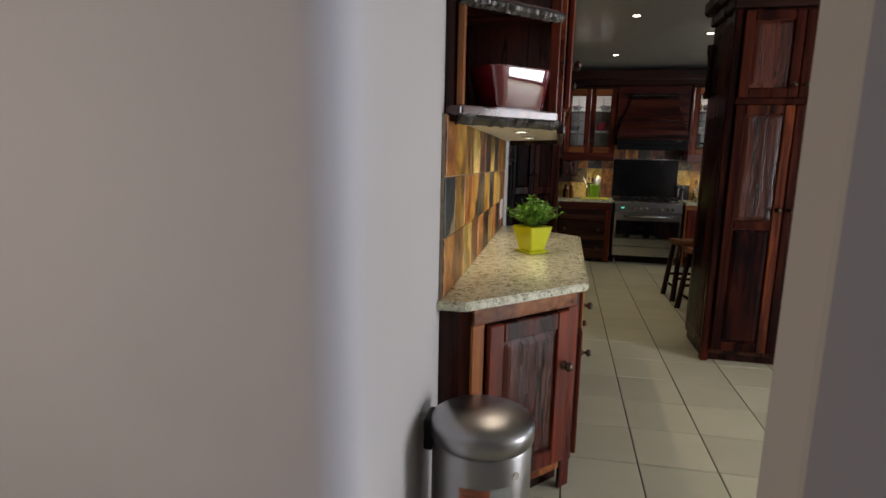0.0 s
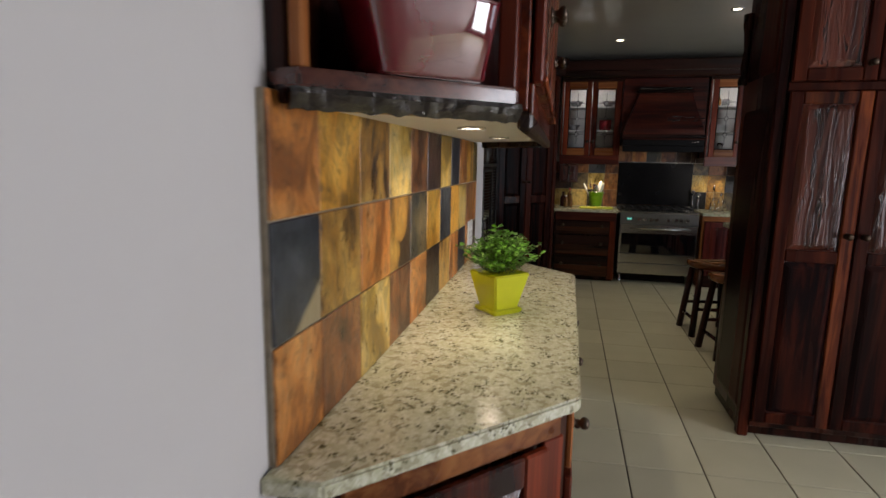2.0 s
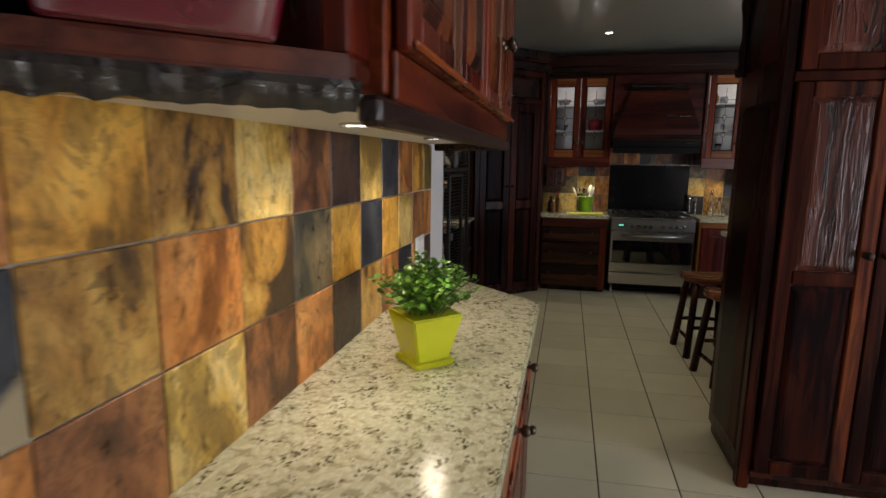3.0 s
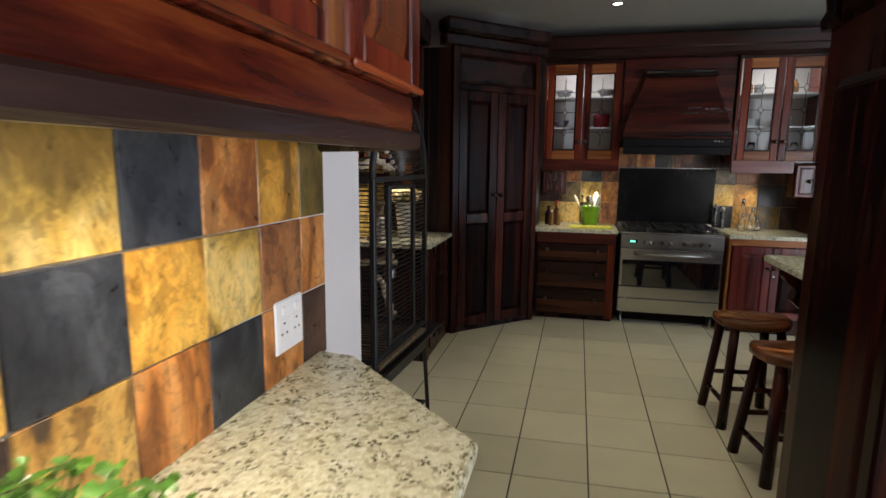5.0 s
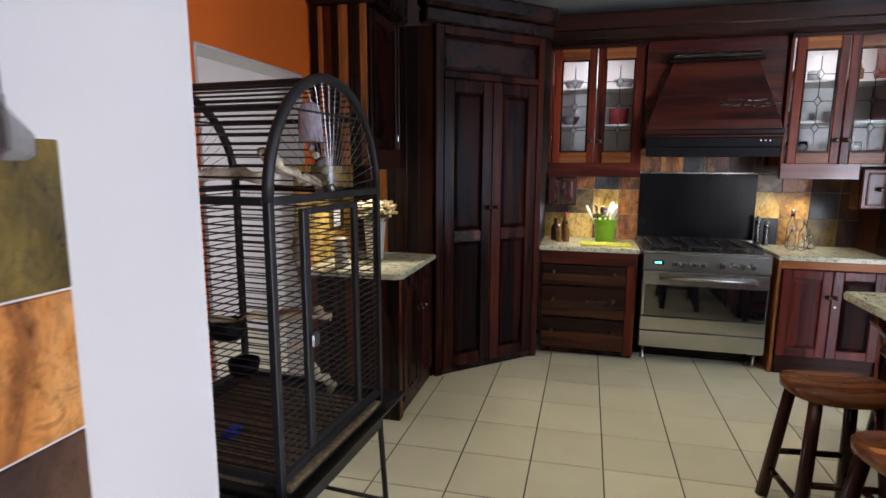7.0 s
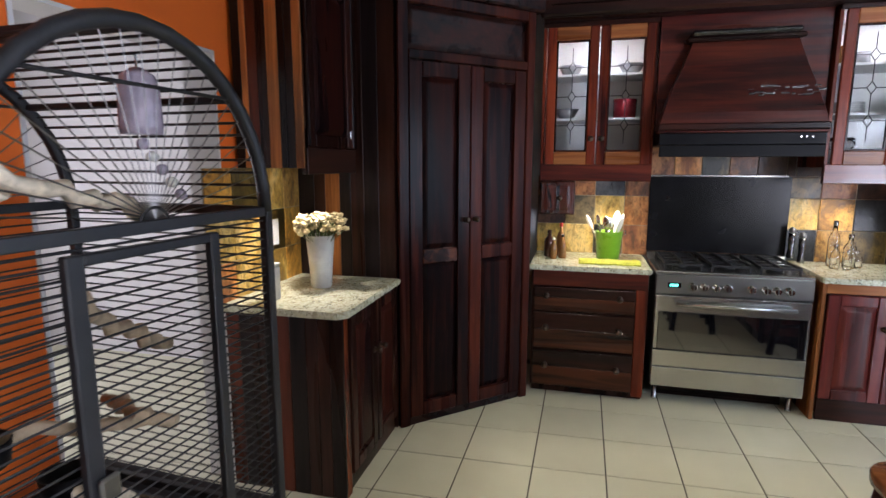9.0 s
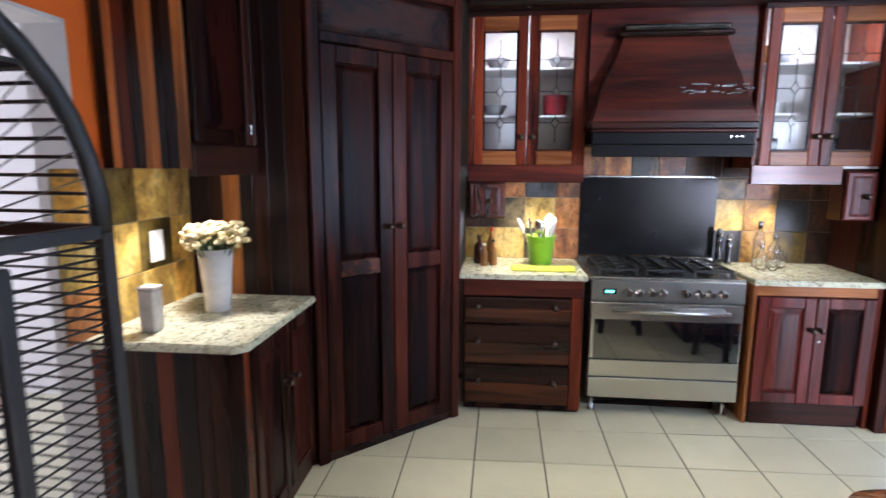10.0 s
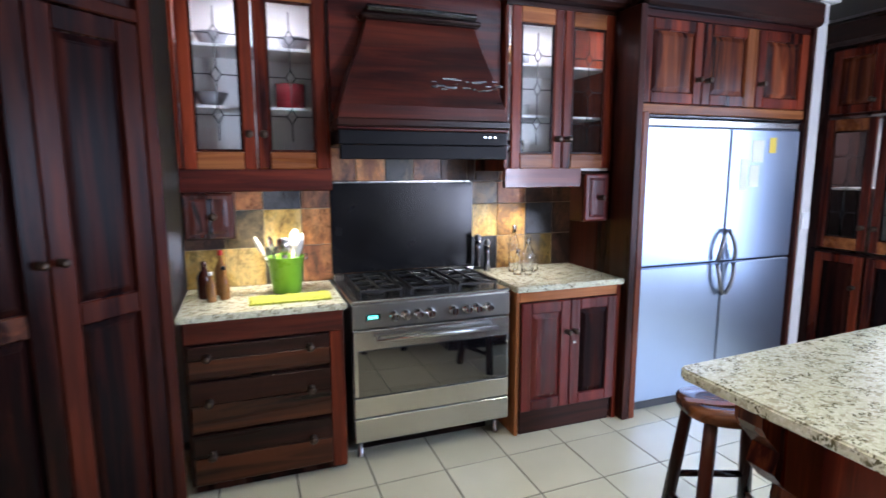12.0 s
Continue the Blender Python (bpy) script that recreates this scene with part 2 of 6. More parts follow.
M_STONEW = simple("pale_stone", (0.50, 0.47, 0.44), 0.5, 0, 14, 0.25, 0.15)
M_BUCKET = simple("green_enamel", (0.22, 0.48, 0.03), 0.3, 0, 8, 0.06, 0.02)
M_CLOTH = simple("lime_cloth", (0.52, 0.54, 0.06), 0.9, 0, 60, 0.35, 0.6)
M_TOOL = simple("cream_plastic", (0.80, 0.78, 0.70), 0.35, 0, 9, 0.04, 0)
M_WINE = simple("dark_bottle", (0.05, 0.012, 0.008), 0.1, 0, 9, 0.2, 0)
M_REDCAP = simple("red_cap", (0.5, 0.02, 0.015), 0.3, 0, 9, 0.1, 0)
M_SAUCE = simple("amber_bottle", (0.22, 0.10, 0.03), 0.15, 0, 9, 0.3, 0)
# steel tinted blue: the reflected daylight is put into its colour
M_FRIDGE = simple("fridge_steel_blue_reflection", (0.38, 0.45, 0.58), 0.28, 0.97, 2, 0.03, 0.0)
M_FSIDE = simple("fridge_side", (0.06, 0.06, 0.065), 0.4, 0.2, 8, 0.1, 0.03)
M_PAPER = simple("paper", (0.78, 0.78, 0.76), 0.7, 0, 12, 0.05, 0)
M_YELLOW = simple("yellow_label", (0.75, 0.55, 0.05), 0.5, 0, 12, 0.1, 0)
M_LABELR = simple("rust_label", (0.35, 0.10, 0.05), 0.45, 0, 14, 0.35, 0)
M_GREYP = simple("grey_plate", (0.30, 0.33, 0.32), 0.35, 0, 6, 0.2, 0)
M_CERW = simple("white_ceramic", (0.72, 0.72, 0.70), 0.2, 0, 6, 0.05, 0)
M_CERR = simple("red_ceramic", (0.30, 0.02, 0.03), 0.2, 0, 6, 0.1, 0)
M_CERG = simple("grey_ceramic", (0.22, 0.22, 0.23), 0.3, 0, 6, 0.2, 0)
M_LEAD = simple("lead_came", (0.035, 0.035, 0.037), 0.4, 0.6, 20, 0.2, 0)
M_BLUE = simple("blue_plastic", (0.02, 0.06, 0.5), 0.35, 0, 9, 0.1, 0)
M_YELP = simple("yellow_plastic", (0.7, 0.55, 0.03), 0.4, 0, 9, 0.1, 0)
M_REDBLK = simple("red_block", (0.10, 0.025, 0.015), 0.6, 0, 20, 0.3, 0.2)
M_MAUVE = simple("mauve_acrylic", (0.45, 0.38, 0.46), 0.25, 0, 20, 0.25, 0.05)
M_SEED = simple("seed_litter", (0.22, 0.17, 0.10), 0.9, 0, 60, 0.6, 0.6)


def glass(name, tint=(1, 1, 1), rough=0.02):
    m, nt, b = mat(name)
    b.inputs["Base Color"].default_value = (*tint, 1)
    b.inputs["Roughness"].default_value = rough
    b.inputs["Transmission Weight"].default_value = 1.0
    b.inputs["IOR"].default_value = 1.45
    return m


M_GLASS = glass("clear_glass")
M_PANE = glass("pane_glass", (0.96, 0.98, 0.97), 0.03)
M_PANE.node_tree.nodes["Principled BSDF"].inputs["IOR"].default_value = 1.18


def glow(name, color, strength):
    m, nt, b = mat(name)
    b.inputs["Base Color"].default_value = (0.8, 0.8, 0.8, 1)
    b.inputs["Emission Color"].default_value = (*color, 1)
    b.inputs["Emission Strength"].default_value = strength
    return m


M_BULB = glow("lamp_glass", (1.0, 0.93, 0.8), 14.0)
M_LED = glow("display_digits", (0.05, 0.9, 0.7), 2.5)


def granite():
    m, nt, b = mat("granite")
    mp = coords(nt, (1, 1, 1))
    n1 = noise_tex(nt, mp, 38, 4, 0.6, 0.4)
    n2 = noise_tex(nt, mp, 85, 3, 0.6, 0.2)
    n3 = noise_tex(nt, mp, 7, 3, 0.6)
    base = ramp(nt, n3.outputs[0], [(0.3, (0.57, 0.57, 0.38)), (0.7, (0.67, 0.67, 0.49))])
    light = ramp(nt, n2.outputs[0], [(0.45, (0, 0, 0)), (0.62, (1, 1, 1))])
    c = mix(nt, light.outputs[0], base.outputs[0], (0.79, 0.79, 0.65))
    brown = ramp(nt, n1.outputs[0], [(0.53, (0, 0, 0)), (0.60, (1, 1, 1))])
    c = mix(nt, brown.outputs[0], c, (0.46, 0.43, 0.29))
    dk = nt.nodes.new("ShaderNodeTexVoronoi")
    dk.inputs["Scale"].default_value = 88
    mp2 = coords(nt, (1, 1, 1))
    nw = noise_tex(nt, mp2, 30, 3, 0.6)
    wv = mix(nt, 0.035, mp2.outputs[0], nw.outputs[1])
    nt.links.new(wv, dk.inputs["Vector"])
    sel = noise_tex(nt, mp, 22, 2, 0.5)
    d1 = ramp(nt, dk.outputs["Distance"], [(0.34, (1, 1, 1)), (0.46, (0, 0, 0))])
    d2 = ramp(nt, sel.outputs[0], [(0.50, (0, 0, 0)), (0.58, (1, 1, 1))])
    mm = mix(nt, 1.0, d1.outputs[0], d2.outputs[0], 'MULTIPLY')
    c = mix(nt, mm, c, (0.13, 0.12, 0.06))
    nt.links.new(c, b.inputs["Base Color"])
    b.inputs["Roughness"].default_value = 0.16
    bump(nt, b, n1.outputs[0], 0.03, 0.002)
    return m


M_GRANITE = granite()


def slate(name, a, c, e, mixat=0.5):
    """Cleft slate with two colours, rusty veins and uneven face."""
    m, nt, b = mat(name)
    mp = coords(nt, (1, 1, 1))
    oi = nt.nodes.new("ShaderNodeObjectInfo")
    ad = nt.nodes.new("ShaderNodeVectorMath")
    ad.operation = 'ADD'
    mu = nt.nodes.new("ShaderNodeMath")
    mu.operation = 'MULTIPLY'
    mu.inputs[1].default_value = 23.0
    nt.links.new(oi.outputs["Random"], mu.inputs[0])
    nt.links.new(mp.outputs[0], ad.inputs[0])
    nt.links.new(mu.outputs[0], ad.inputs[1])
    st = nt.nodes.new("ShaderNodeMapping")
    st.inputs["Scale"].default_value = (1.0, 1.0, 0.62)
    nt.links.new(ad.outputs[0], st.inputs[0])
    n1 = noise_tex(nt, st, 5.5, 8, 0.60, 0.7)
    n2 = noise_tex(nt, st, 30, 7, 0.68, 0.5)
    n3 = noise_tex(nt, st, 11, 8, 0.66, 0.7)
    r1 = ramp(nt, n1.outputs[0], [(mixat - 0.09, a), (mixat - 0.015, c), (mixat + 0.10, e)])
    r2 = ramp(nt, n2.outputs[0], [(0.36, (0.45, 0.43, 0.42)), (0.45, (0.95, 0.95, 0.95)), (0.62, (1.25, 1.2, 1.1))])
    cc = mix(nt, 0.85, r1.outputs[0], r2.outputs[0], 'MULTIPLY')
    vein = ramp(nt, n3.outputs[0], [(0.455, (0, 0, 0)), (0.477, (1, 1, 1)), (0.488, (1, 1, 1)), (0.505, (0, 0, 0))])
    blot = ramp(nt, n3.outputs[0], [(0.565, (0, 0, 0)), (0.585, (1, 1, 1))])
    cc = mix(nt, mix(nt, 0.3, (0, 0, 0), vein.outputs[0]), cc, tuple(v * 0.45 for v in a))
    cc = mix(nt, mix(nt, 0.5, (0, 0, 0), blot.outputs[0]), cc, tuple(v * 0.7 for v in a))
    nt.links.new(cc, b.inputs["Base Color"])
    rr = ramp(nt, n2.outputs[0], [(0.3, (0.24,) * 3), (0.7, (0.5,) * 3)])
    nt.links.new(rr.outputs[0], b.inputs["Roughness"])
    hh = mix(nt, 0.5, n1.outputs[0], n2.outputs[0])
    hh = mix(nt, 0.25, hh, n3.outputs[0])
    bump(nt, b, hh, 0.55, 0.01)
    return m


SLATE = {
    's': slate("slate_blue", (0.020, 0.022, 0.027), (0.032, 0.036, 0.044), (0.055, 0.062, 0.075)),
    'o': slate("slate_orange", (0.24, 0.085, 0.024), (0.50, 0.19, 0.046), (0.62, 0.29, 0.095)),
    'y': slate("slate_gold", (0.22, 0.11, 0.02), (0.56, 0.27, 0.04), (0.70, 0.40, 0.08)),
    'Y': slate("slate_yellow", (0.28, 0.17, 0.04), (0.56, 0.36, 0.08), (0.70, 0.52, 0.20)),
    'b': slate("slate_brown", (0.09, 0.038, 0.018), (0.23, 0.088, 0.036), (0.38, 0.165, 0.06)),
    'd': slate("slate_plum", (0.028, 0.018, 0.016), (0.055, 0.03, 0.024), (0.11, 0.055, 0.035)),
    'm': slate("slate_mixed", (0.055, 0.034, 0.019), (0.34, 0.17, 0.038), (0.54, 0.33, 0.09), 0.47),
    'g': slate("slate_olive_grey", (0.05, 0.05, 0.04), (0.14, 0.11, 0.06), (0.26, 0.19, 0.10)),
    'v': slate("slate_olive", (0.05, 0.035, 0.008), (0.11, 0.075, 0.014), (0.19, 0.13, 0.03)),
}


def stained():
    m = slate("slate_blue_stained", (0.020, 0.022, 0.027), (0.032, 0.036, 0.044), (0.055, 0.062, 0.075))
    nt = m.node_tree
    b = nt.nodes["Principled BSDF"]
    old = b.inputs["Base Color"].links[0].from_socket
    mp = coords(nt, (1, 1, 1))
    sp = nt.nodes.new("ShaderNodeSeparateXYZ")
    nt.links.new(mp.outputs[0], sp.inputs[0])
    wob = noise_tex(nt, mp, 14, 4, 0.6)

    def math_node(op, a, c):
        n = nt.nodes.new("ShaderNodeMath")
        n.operation = op
        for k, v in ((0, a), (1, c)):
            if isinstance(v, (int, float)):
                n.inputs[k].default_value = v
            else:
                nt.links.new(v, n.inputs[k])
        return n.outputs[0]
    # pale below a slanting line across the lower corner
    f = math_node('SUBTRACT', math_node('MULTIPLY', sp.outputs[1], 0.72), sp.outputs[2])
    f = math_node('ADD', f, math_node('MULTIPLY', wob.outputs[0], 0.03))
    r = ramp(nt, math_node('ADD', f, 1.145 - 0.72 * 1.905 - 0.015 + 0.5), [(0.49, (0, 0, 0)), (0.51, (1, 1, 1))])
    nt.links.new(mix(nt, r.outputs[0], old, (0.34, 0.27, 0.16)), b.inputs["Base Color"])
    return m


SLATE['t'] = stained()


def floor_tile():
    m, nt, b = mat("floor_tile")
    oi = nt.nodes.new("ShaderNodeObjectInfo")
    gp = nt.nodes.new("ShaderNodeNewGeometry")
    n = nt.nodes.new("ShaderNodeTexNoise")
    n.inputs["Scale"].default_value = 3.5
    n.inputs["Detail"].default_value = 2.0
    nt.links.new(gp.outputs["Position"], n.inputs["Vector"])
    r = ramp(nt, n.outputs[0], [(0.2, (0.64, 0.615, 0.45)), (0.8, (0.71, 0.68, 0.51))])
    hs = nt.nodes.new("ShaderNodeHueSaturation")
    mr = nt.nodes.new("ShaderNodeMapRange")
    mr.inputs[3].default_value, mr.inputs[4].default_value = 0.93, 1.05
    nt.links.new(oi.outputs["Random"], mr.inputs[0])
    nt.links.new(mr.outputs[0], hs.inputs["Value"])
    nt.links.new(r.outputs[0], hs.inputs["Color"])
    nt.links.new(hs.outputs[0], b.inputs["Base Color"])
    b.inputs["Roughness"].default_value = 0.27
    return m


M_TILE = floor_tile()


# ---- building helpers ----
def bbox(bm, x0, x1, y0, y1, z0, z1, bev=0.0, m=None):
    """Adds a box with bevelled edges."""
    t = bmesh.new()
    bmesh.ops.create_cube(t, size=1)
    for v in t.verts:
        v.co = Vector((x0 + (v.co.x + 0.5) * (x1 - x0), y0 + (v.co.y + 0.5) * (y1 - y0), z0 + (v.co.z + 0.5) * (z1 - z0)))
    if bev:
        bmesh.ops.bevel(t, geom=list(t.edges), offset=bev, segments=1, affect='EDGES')
    join(bm, t, m)
    return bm


def join(bm, t, m=None):
    if m is not None:
        t.transform(m)
    me = bpy.data.meshes.new("tmp")
    t.to_mesh(me)
    t.free()
    bm.from_mesh(me)
    bpy.data.meshes.remove(me)


def box(x0, x1, y0, y1, z0, z1, bev=0.003, m=None):
    return bbox(bmesh.new(), x0, x1, y0, y1, z0, z1, bev, m)


def prism(pts, z0, z1, bev=0.0, m=None, bm=None):
    """A prism over a plan outline."""
    t = bmesh.new()
    low = [t.verts.new((x, y, z0)) for x, y in pts]
    high = [t.verts.new((x, y, z1)) for x, y in pts]
    t.faces.new(low)
    t.faces.new(high)
    n = len(pts)
    for i in range(n):
        t.faces.new((low[i], low[(i + 1) % n], high[(i + 1) % n], high[i]))
    bmesh.ops.recalc_face_normals(t, faces=list(t.faces))
    if bev:
        bmesh.ops.bevel(t, geom=list(t.edges), offset=bev, segments=2, affect='EDGES')
    bm = bm or bmesh.new()
    join(bm, t, m)
    return bm


def lathe(profile, seg=24, m=None, bm=None, caps=True):
    """A turned solid from (radius, height) pairs."""
    t = bmesh.new()
    rings = []
    for r, z in profile:
        rings.append([t.verts.new((r * math.cos(2 * math.pi * i / seg), r * math.sin(2 * math.pi * i / seg), z)) for i in range(seg)])
    for a, b in zip(rings, rings[1:]):
        for i in range(seg):
            t.faces.new((a[i], a[(i + 1) % seg], b[(i + 1) % seg], b[i]))
    if caps:
        t.faces.new(rings[0])
        t.faces.new(rings[-1])
    bmesh.ops.recalc_face_normals(t, faces=list(t.faces))
    for f in t.faces:
        f.smooth = len(f.verts) == 4
    bm = bm or bmesh.new()
    join(bm, t, m)
    return bm


def tube(pts, r, seg=6, bm=None, r2=None):
    """A round bar along a line of points, tapering from r to r2."""
    t = bmesh.new()
    P = [Vector(p) for p in pts]
    rings = []
    for i, p in enumerate(P):
        d = (P[min(i + 1, len(P) - 1)] - P[max(i - 1, 0)]).normalized()
        u = d.cross(Vector((0, 0, 1)))
        if u.length < 0.05:
            u = d.cross(Vector((1, 0, 0)))
        u.normalize()
        w = d.cross(u)
        rr = r if r2 is None else r + (r2 - r) * i / (len(P) - 1)
        rings.append([t.verts.new(p + rr * (math.cos(2 * math.pi * k / seg) * u + math.sin(2 * math.pi * k / seg) * w)) for k in range(seg)])
    for a, b in zip(rings, rings[1:]):
        for k in range(seg):
            f = t.faces.new((a[k], a[(k + 1) % seg], b[(k + 1) % seg], b[k]))
            f.smooth = seg > 5
    t.faces.new(rings[0])
    t.faces.new(rings[-1])
    bmesh.ops.recalc_face_normals(t, faces=list(t.faces))
    bm = bm or bmesh.new()
    join(bm, t)
    return bm


def part(name, bm, material, parent=None, label=""):
    """One mesh object, under a thing or a part."""
    me = bpy.data.meshes.new(name)
    bm.to_mesh(me)
    bm.free()
    me.materials.append(material)
    ob = new(name, me)
    if parent is not None:
        ob.parent = parent
    if label:
        ob["label"] = label
    return ob


def thing(name, label, category, group="", kind="", at=(0, 0, 0)):
    ob = new(name)
    ob.empty_display_size = 0.05
    ob.location = at
    return tagged(ob, label, category, group, kind)


def structure(name, bm, material, label, category):
    return tagged(part(name, bm, material), label, category, kind="structure")


# a local frame on an upright face: u runs along it, v is up, w comes out of it
def face_m(ox, oy, oz, ux, uy):
    u = Vector((ux, uy, 0)).normalized()
    w = Vector((u.y, -u.x, 0))
    return Matrix(((u.x, w.x, 0, ox), (u.y, w.y, 0, oy), (0, 0, 1, oz), (0, 0, 0, 1)))


def fbox(M, u0, u1, w0, w1, v0, v1, bev=0.003):
    return box(u0, u1, w0, w1, v0, v1, bev, M)


def knob(parent, M, u, v, w=0.0, r=0.017):
    """A turned bronze knob that stands out of a face."""
    prof = [(r * 0.95, 0), (r * 0.95, 0.004), (r * 0.45, 0.008), (r * 0.42, 0.018), (r * 0.95, 0.026), (r, 0.034), (r * 0.75, 0.042), (r * 0.3, 0.045)]
    m = M @ Matrix.Translation((u, w, v)) @ pose(0, 0, 0, -90)
    return part("knob", lathe(prof, 12, m), M_BRONZE, parent, "dark bronze knob")


def raised(M, u0, u1, v0, v1, w, depth=0.014, slope=0.028):
    """A fielded panel with sloping edges."""
    t = bmesh.new()
    a = [t.verts.new(p) for p in ((u0, w, v0), (u1, w, v0), (u1, w, v1), (u0, w, v1))]
    b = [t.verts.new(p) for p in ((u0 + slope, w + depth, v0 + slope), (u1 - slope, w + depth, v0 + slope), (u1 - slope, w + depth, v1 - slope), (u0 + slope, w + depth, v1 - slope))]
    for i in range(4):
        t.faces.new((a[i], a[(i + 1) % 4], b[(i + 1) % 4], b[i]))
    t.faces.new(b)
    t.faces.new(a)
    bmesh.ops.recalc_face_normals(t, faces=list(t.faces))
    bmesh.ops.bevel(t, geom=[e for e in t.edges if e.verts[0] in b or e.verts[1] in b], offset=0.004, segments=2, affect='EDGES')
    bm = bmesh.new()
    join(bm, t, M)
    return bm


def panel_door(parent, M, u0, u1, v0, v1, w0, stile=0.06, rails=(), frame_m=None, panel_m=None, rail_m=None, knob_at=None, thick=0.022, top_m=None, right_m=None, low_m=None):
    """A framed door: stiles, rails, fielded panels between them and a knob."""
    frame_m, panel_m = frame_m or W_RED, panel_m or W_PANEL
    rail_m = rail_m or frame_m
    d = part("door", fbox(M, u0 + stile - 0.004, u1 - stile + 0.004, w0 + 0.002, w0 + 0.010, v0 + stile - 0.004, v1 - stile + 0.004, 0), panel_m, parent)
    part("stile", fbox(M, u0, u0 + stile, w0, w0 + thick, v0, v1, 0.005), frame_m, d)
    part("stile", fbox(M, u1 - stile, u1, w0, w0 + thick, v0, v1, 0.005), right_m or frame_m, d)
    edges = [v0 + stile] + [e for r in rails for e in (r - stile / 2, r + stile / 2)] + [v1 - stile]
    part("rail", fbox(M, u0 + stile, u1 - stile, w0, w0 + thick, v0, v0 + stile, 0.005), frame_m, d)
    part("rail", fbox(M, u0 + stile, u1 - stile, w0, w0 + thick, v1 - stile, v1, 0.005), top_m or frame_m, d)
    for r in rails:
        part("rail", fbox(M, u0 + stile, u1 - stile, w0, w0 + thick, r - stile / 2, r + stile / 2, 0.005), rail_m, d)
    for a, b in zip(edges[::2], edges[1::2]):
        pm = low_m if low_m and a == edges[0] else panel_m
        part("panel", raised(M, u0 + stile + 0.003, u1 - stile - 0.003, a + 0.003, b - 0.003, w0 + 0.010), pm, d)
    if knob_at:
        knob(d, M, knob_at[0], knob_at[1], w0 + thick)
    return d


# ---- setting ----
CEIL = 2.76
structure("floor", box(-5.0, 5.2, -2.6, 8.9, -0.12, -0.004, 0), M_GROUT, "pale ceramic tiled kitchen floor with dark grout", "floor")
structure("ceiling", box(-5.0, 5.2, -2.6, 8.9, CEIL, CEIL + 0.15, 0), M_CEIL, "glossy off-white kitchen ceiling, its dimness put into the colour", "ceiling")
# partition with the slate backsplash: door jamb at its south end, free end at the north
bm = prism([(-2.2, 0.99), (-0.502, 0.99)] + [(-0.5 + 0.096 * math.sin(radians(2.5 * k)), 1.086 - 0.096 * math.cos(radians(2.5 * k))) for k in range(1, 37)] + [(-0.404, 4.49), (-0.60, 4.49), (-0.60, 1.15), (-2.2, 1.15)], 0, CEIL)
structure("wall_partition", bm, M_WALL, "white plastered partition wall with a rounded corner", "wall")
structure("wall_entry", box(0.365, 4.95, 0.80, 0.945, 0, CEIL, 0.006), M_WALLT, "taupe plastered wall beside the doorway", "wall")
structure("wall_south", box(-2.2, 2.6, -2.6, -2.4, 0, CEIL, 0), M_WALL, "plain white wall", "wall")
# unseen wall, its opening added for the warm fill
bm = box(-2.4, -2.2, -2.6, 1.15, 0, 0.8, 0)
bbox(bm, -2.4, -2.2, -2.6, 1.15, 2.2, CEIL)
bbox(bm, -2.4, -2.2, -2.6, -1.3, 0.8, 2.2)
bbox(bm, -2.4, -2.2, 0.1, 1.15, 0.8, 2.2)
structure("wall_entry_west", bm, M_WALL, "unseen white side wall of the entry with an added window", "wall")
# unseen wall, its narrow opening added for the blue fill
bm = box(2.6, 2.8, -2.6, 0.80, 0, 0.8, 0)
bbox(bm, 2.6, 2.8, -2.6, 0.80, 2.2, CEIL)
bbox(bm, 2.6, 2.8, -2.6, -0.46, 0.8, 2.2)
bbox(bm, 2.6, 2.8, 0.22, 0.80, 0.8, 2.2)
structure("wall_entry_east", bm, M_WALL, "unseen white side wall of the entry with an added narrow window", "wall")
bm = box(4.95, 5.1, 2.6, 8.9, 0, 0.5, 0)
bbox(bm, 4.95, 5.1, 0.80, 8.9, 2.4, CEIL)
bbox(bm, 4.95, 5.1, 0.80, 1.0, 0, 2.4)
bbox(bm, 4.95, 5.1, 1.0, 2.6, 0, 0.08)
for a, b in ((2.6, 4.5), (7.0, 8.9)):
    bbox(bm, 4.95, 5.1, a, b, 0.5, 2.4)
structure("wall_east", bm, M_WALL, "white wall with two large windows", "wall")
structure("wall_north", box(-1.45, 5.1, 8.56, 8.75, 0, CEIL, 0), M_WALL, "white wall behind the cooker", "wall")
# orange wall with a doorway
for nm, xa, xb, mm, lb in (("wall_orange", -1.37, -1.30, M_WALLORG, "bright orange painted wall with a doorway"), ("wall_orange_back", -1.45, -1.37, M_WALL, "white back of the doorway wall")):
    bm = box(xa, xb, 6.54, 8.56, 0, CEIL, 0)
    bbox(bm, xa, xb, 1.02, 5.64, 0, CEIL)
    bbox(bm, xa, xb, 5.64, 6.54, 2.06, CEIL)
    structure(nm, bm, mm, lb, "wall")
bm = box(-1.46, -1.296, 5.63, 5.646, 0, 2.06, 0)
bbox(bm, -1.46, -1.296, 6.534, 6.545, 0, 2.06)
bbox(bm, -1.46, -1.296, 5.63, 6.545, 2.05, 2.064)
structure("trim_doorway", bm, M_WALL, "white plaster lining of the doorway", "trim")
# side room beyond the doorway
bm = box(-4.9, -1.45, 7.9, 8.05, 0, CEIL, 0)
structure("wall_side_room_north", bm, M_WALL, "white wall of the side room", "wall")
structure("wall_side_room_south", box(-4.9, -1.45, 4.2, 4.35, 0, CEIL, 0), M_WALL, "white wall of the side room", "wall")
bm = box(-4.9, -4.5, 4.35, 6.0, 0, CEIL, 0)
bbox(bm, -4.9, -4.5, 7.0, 7.9, 0, CEIL)
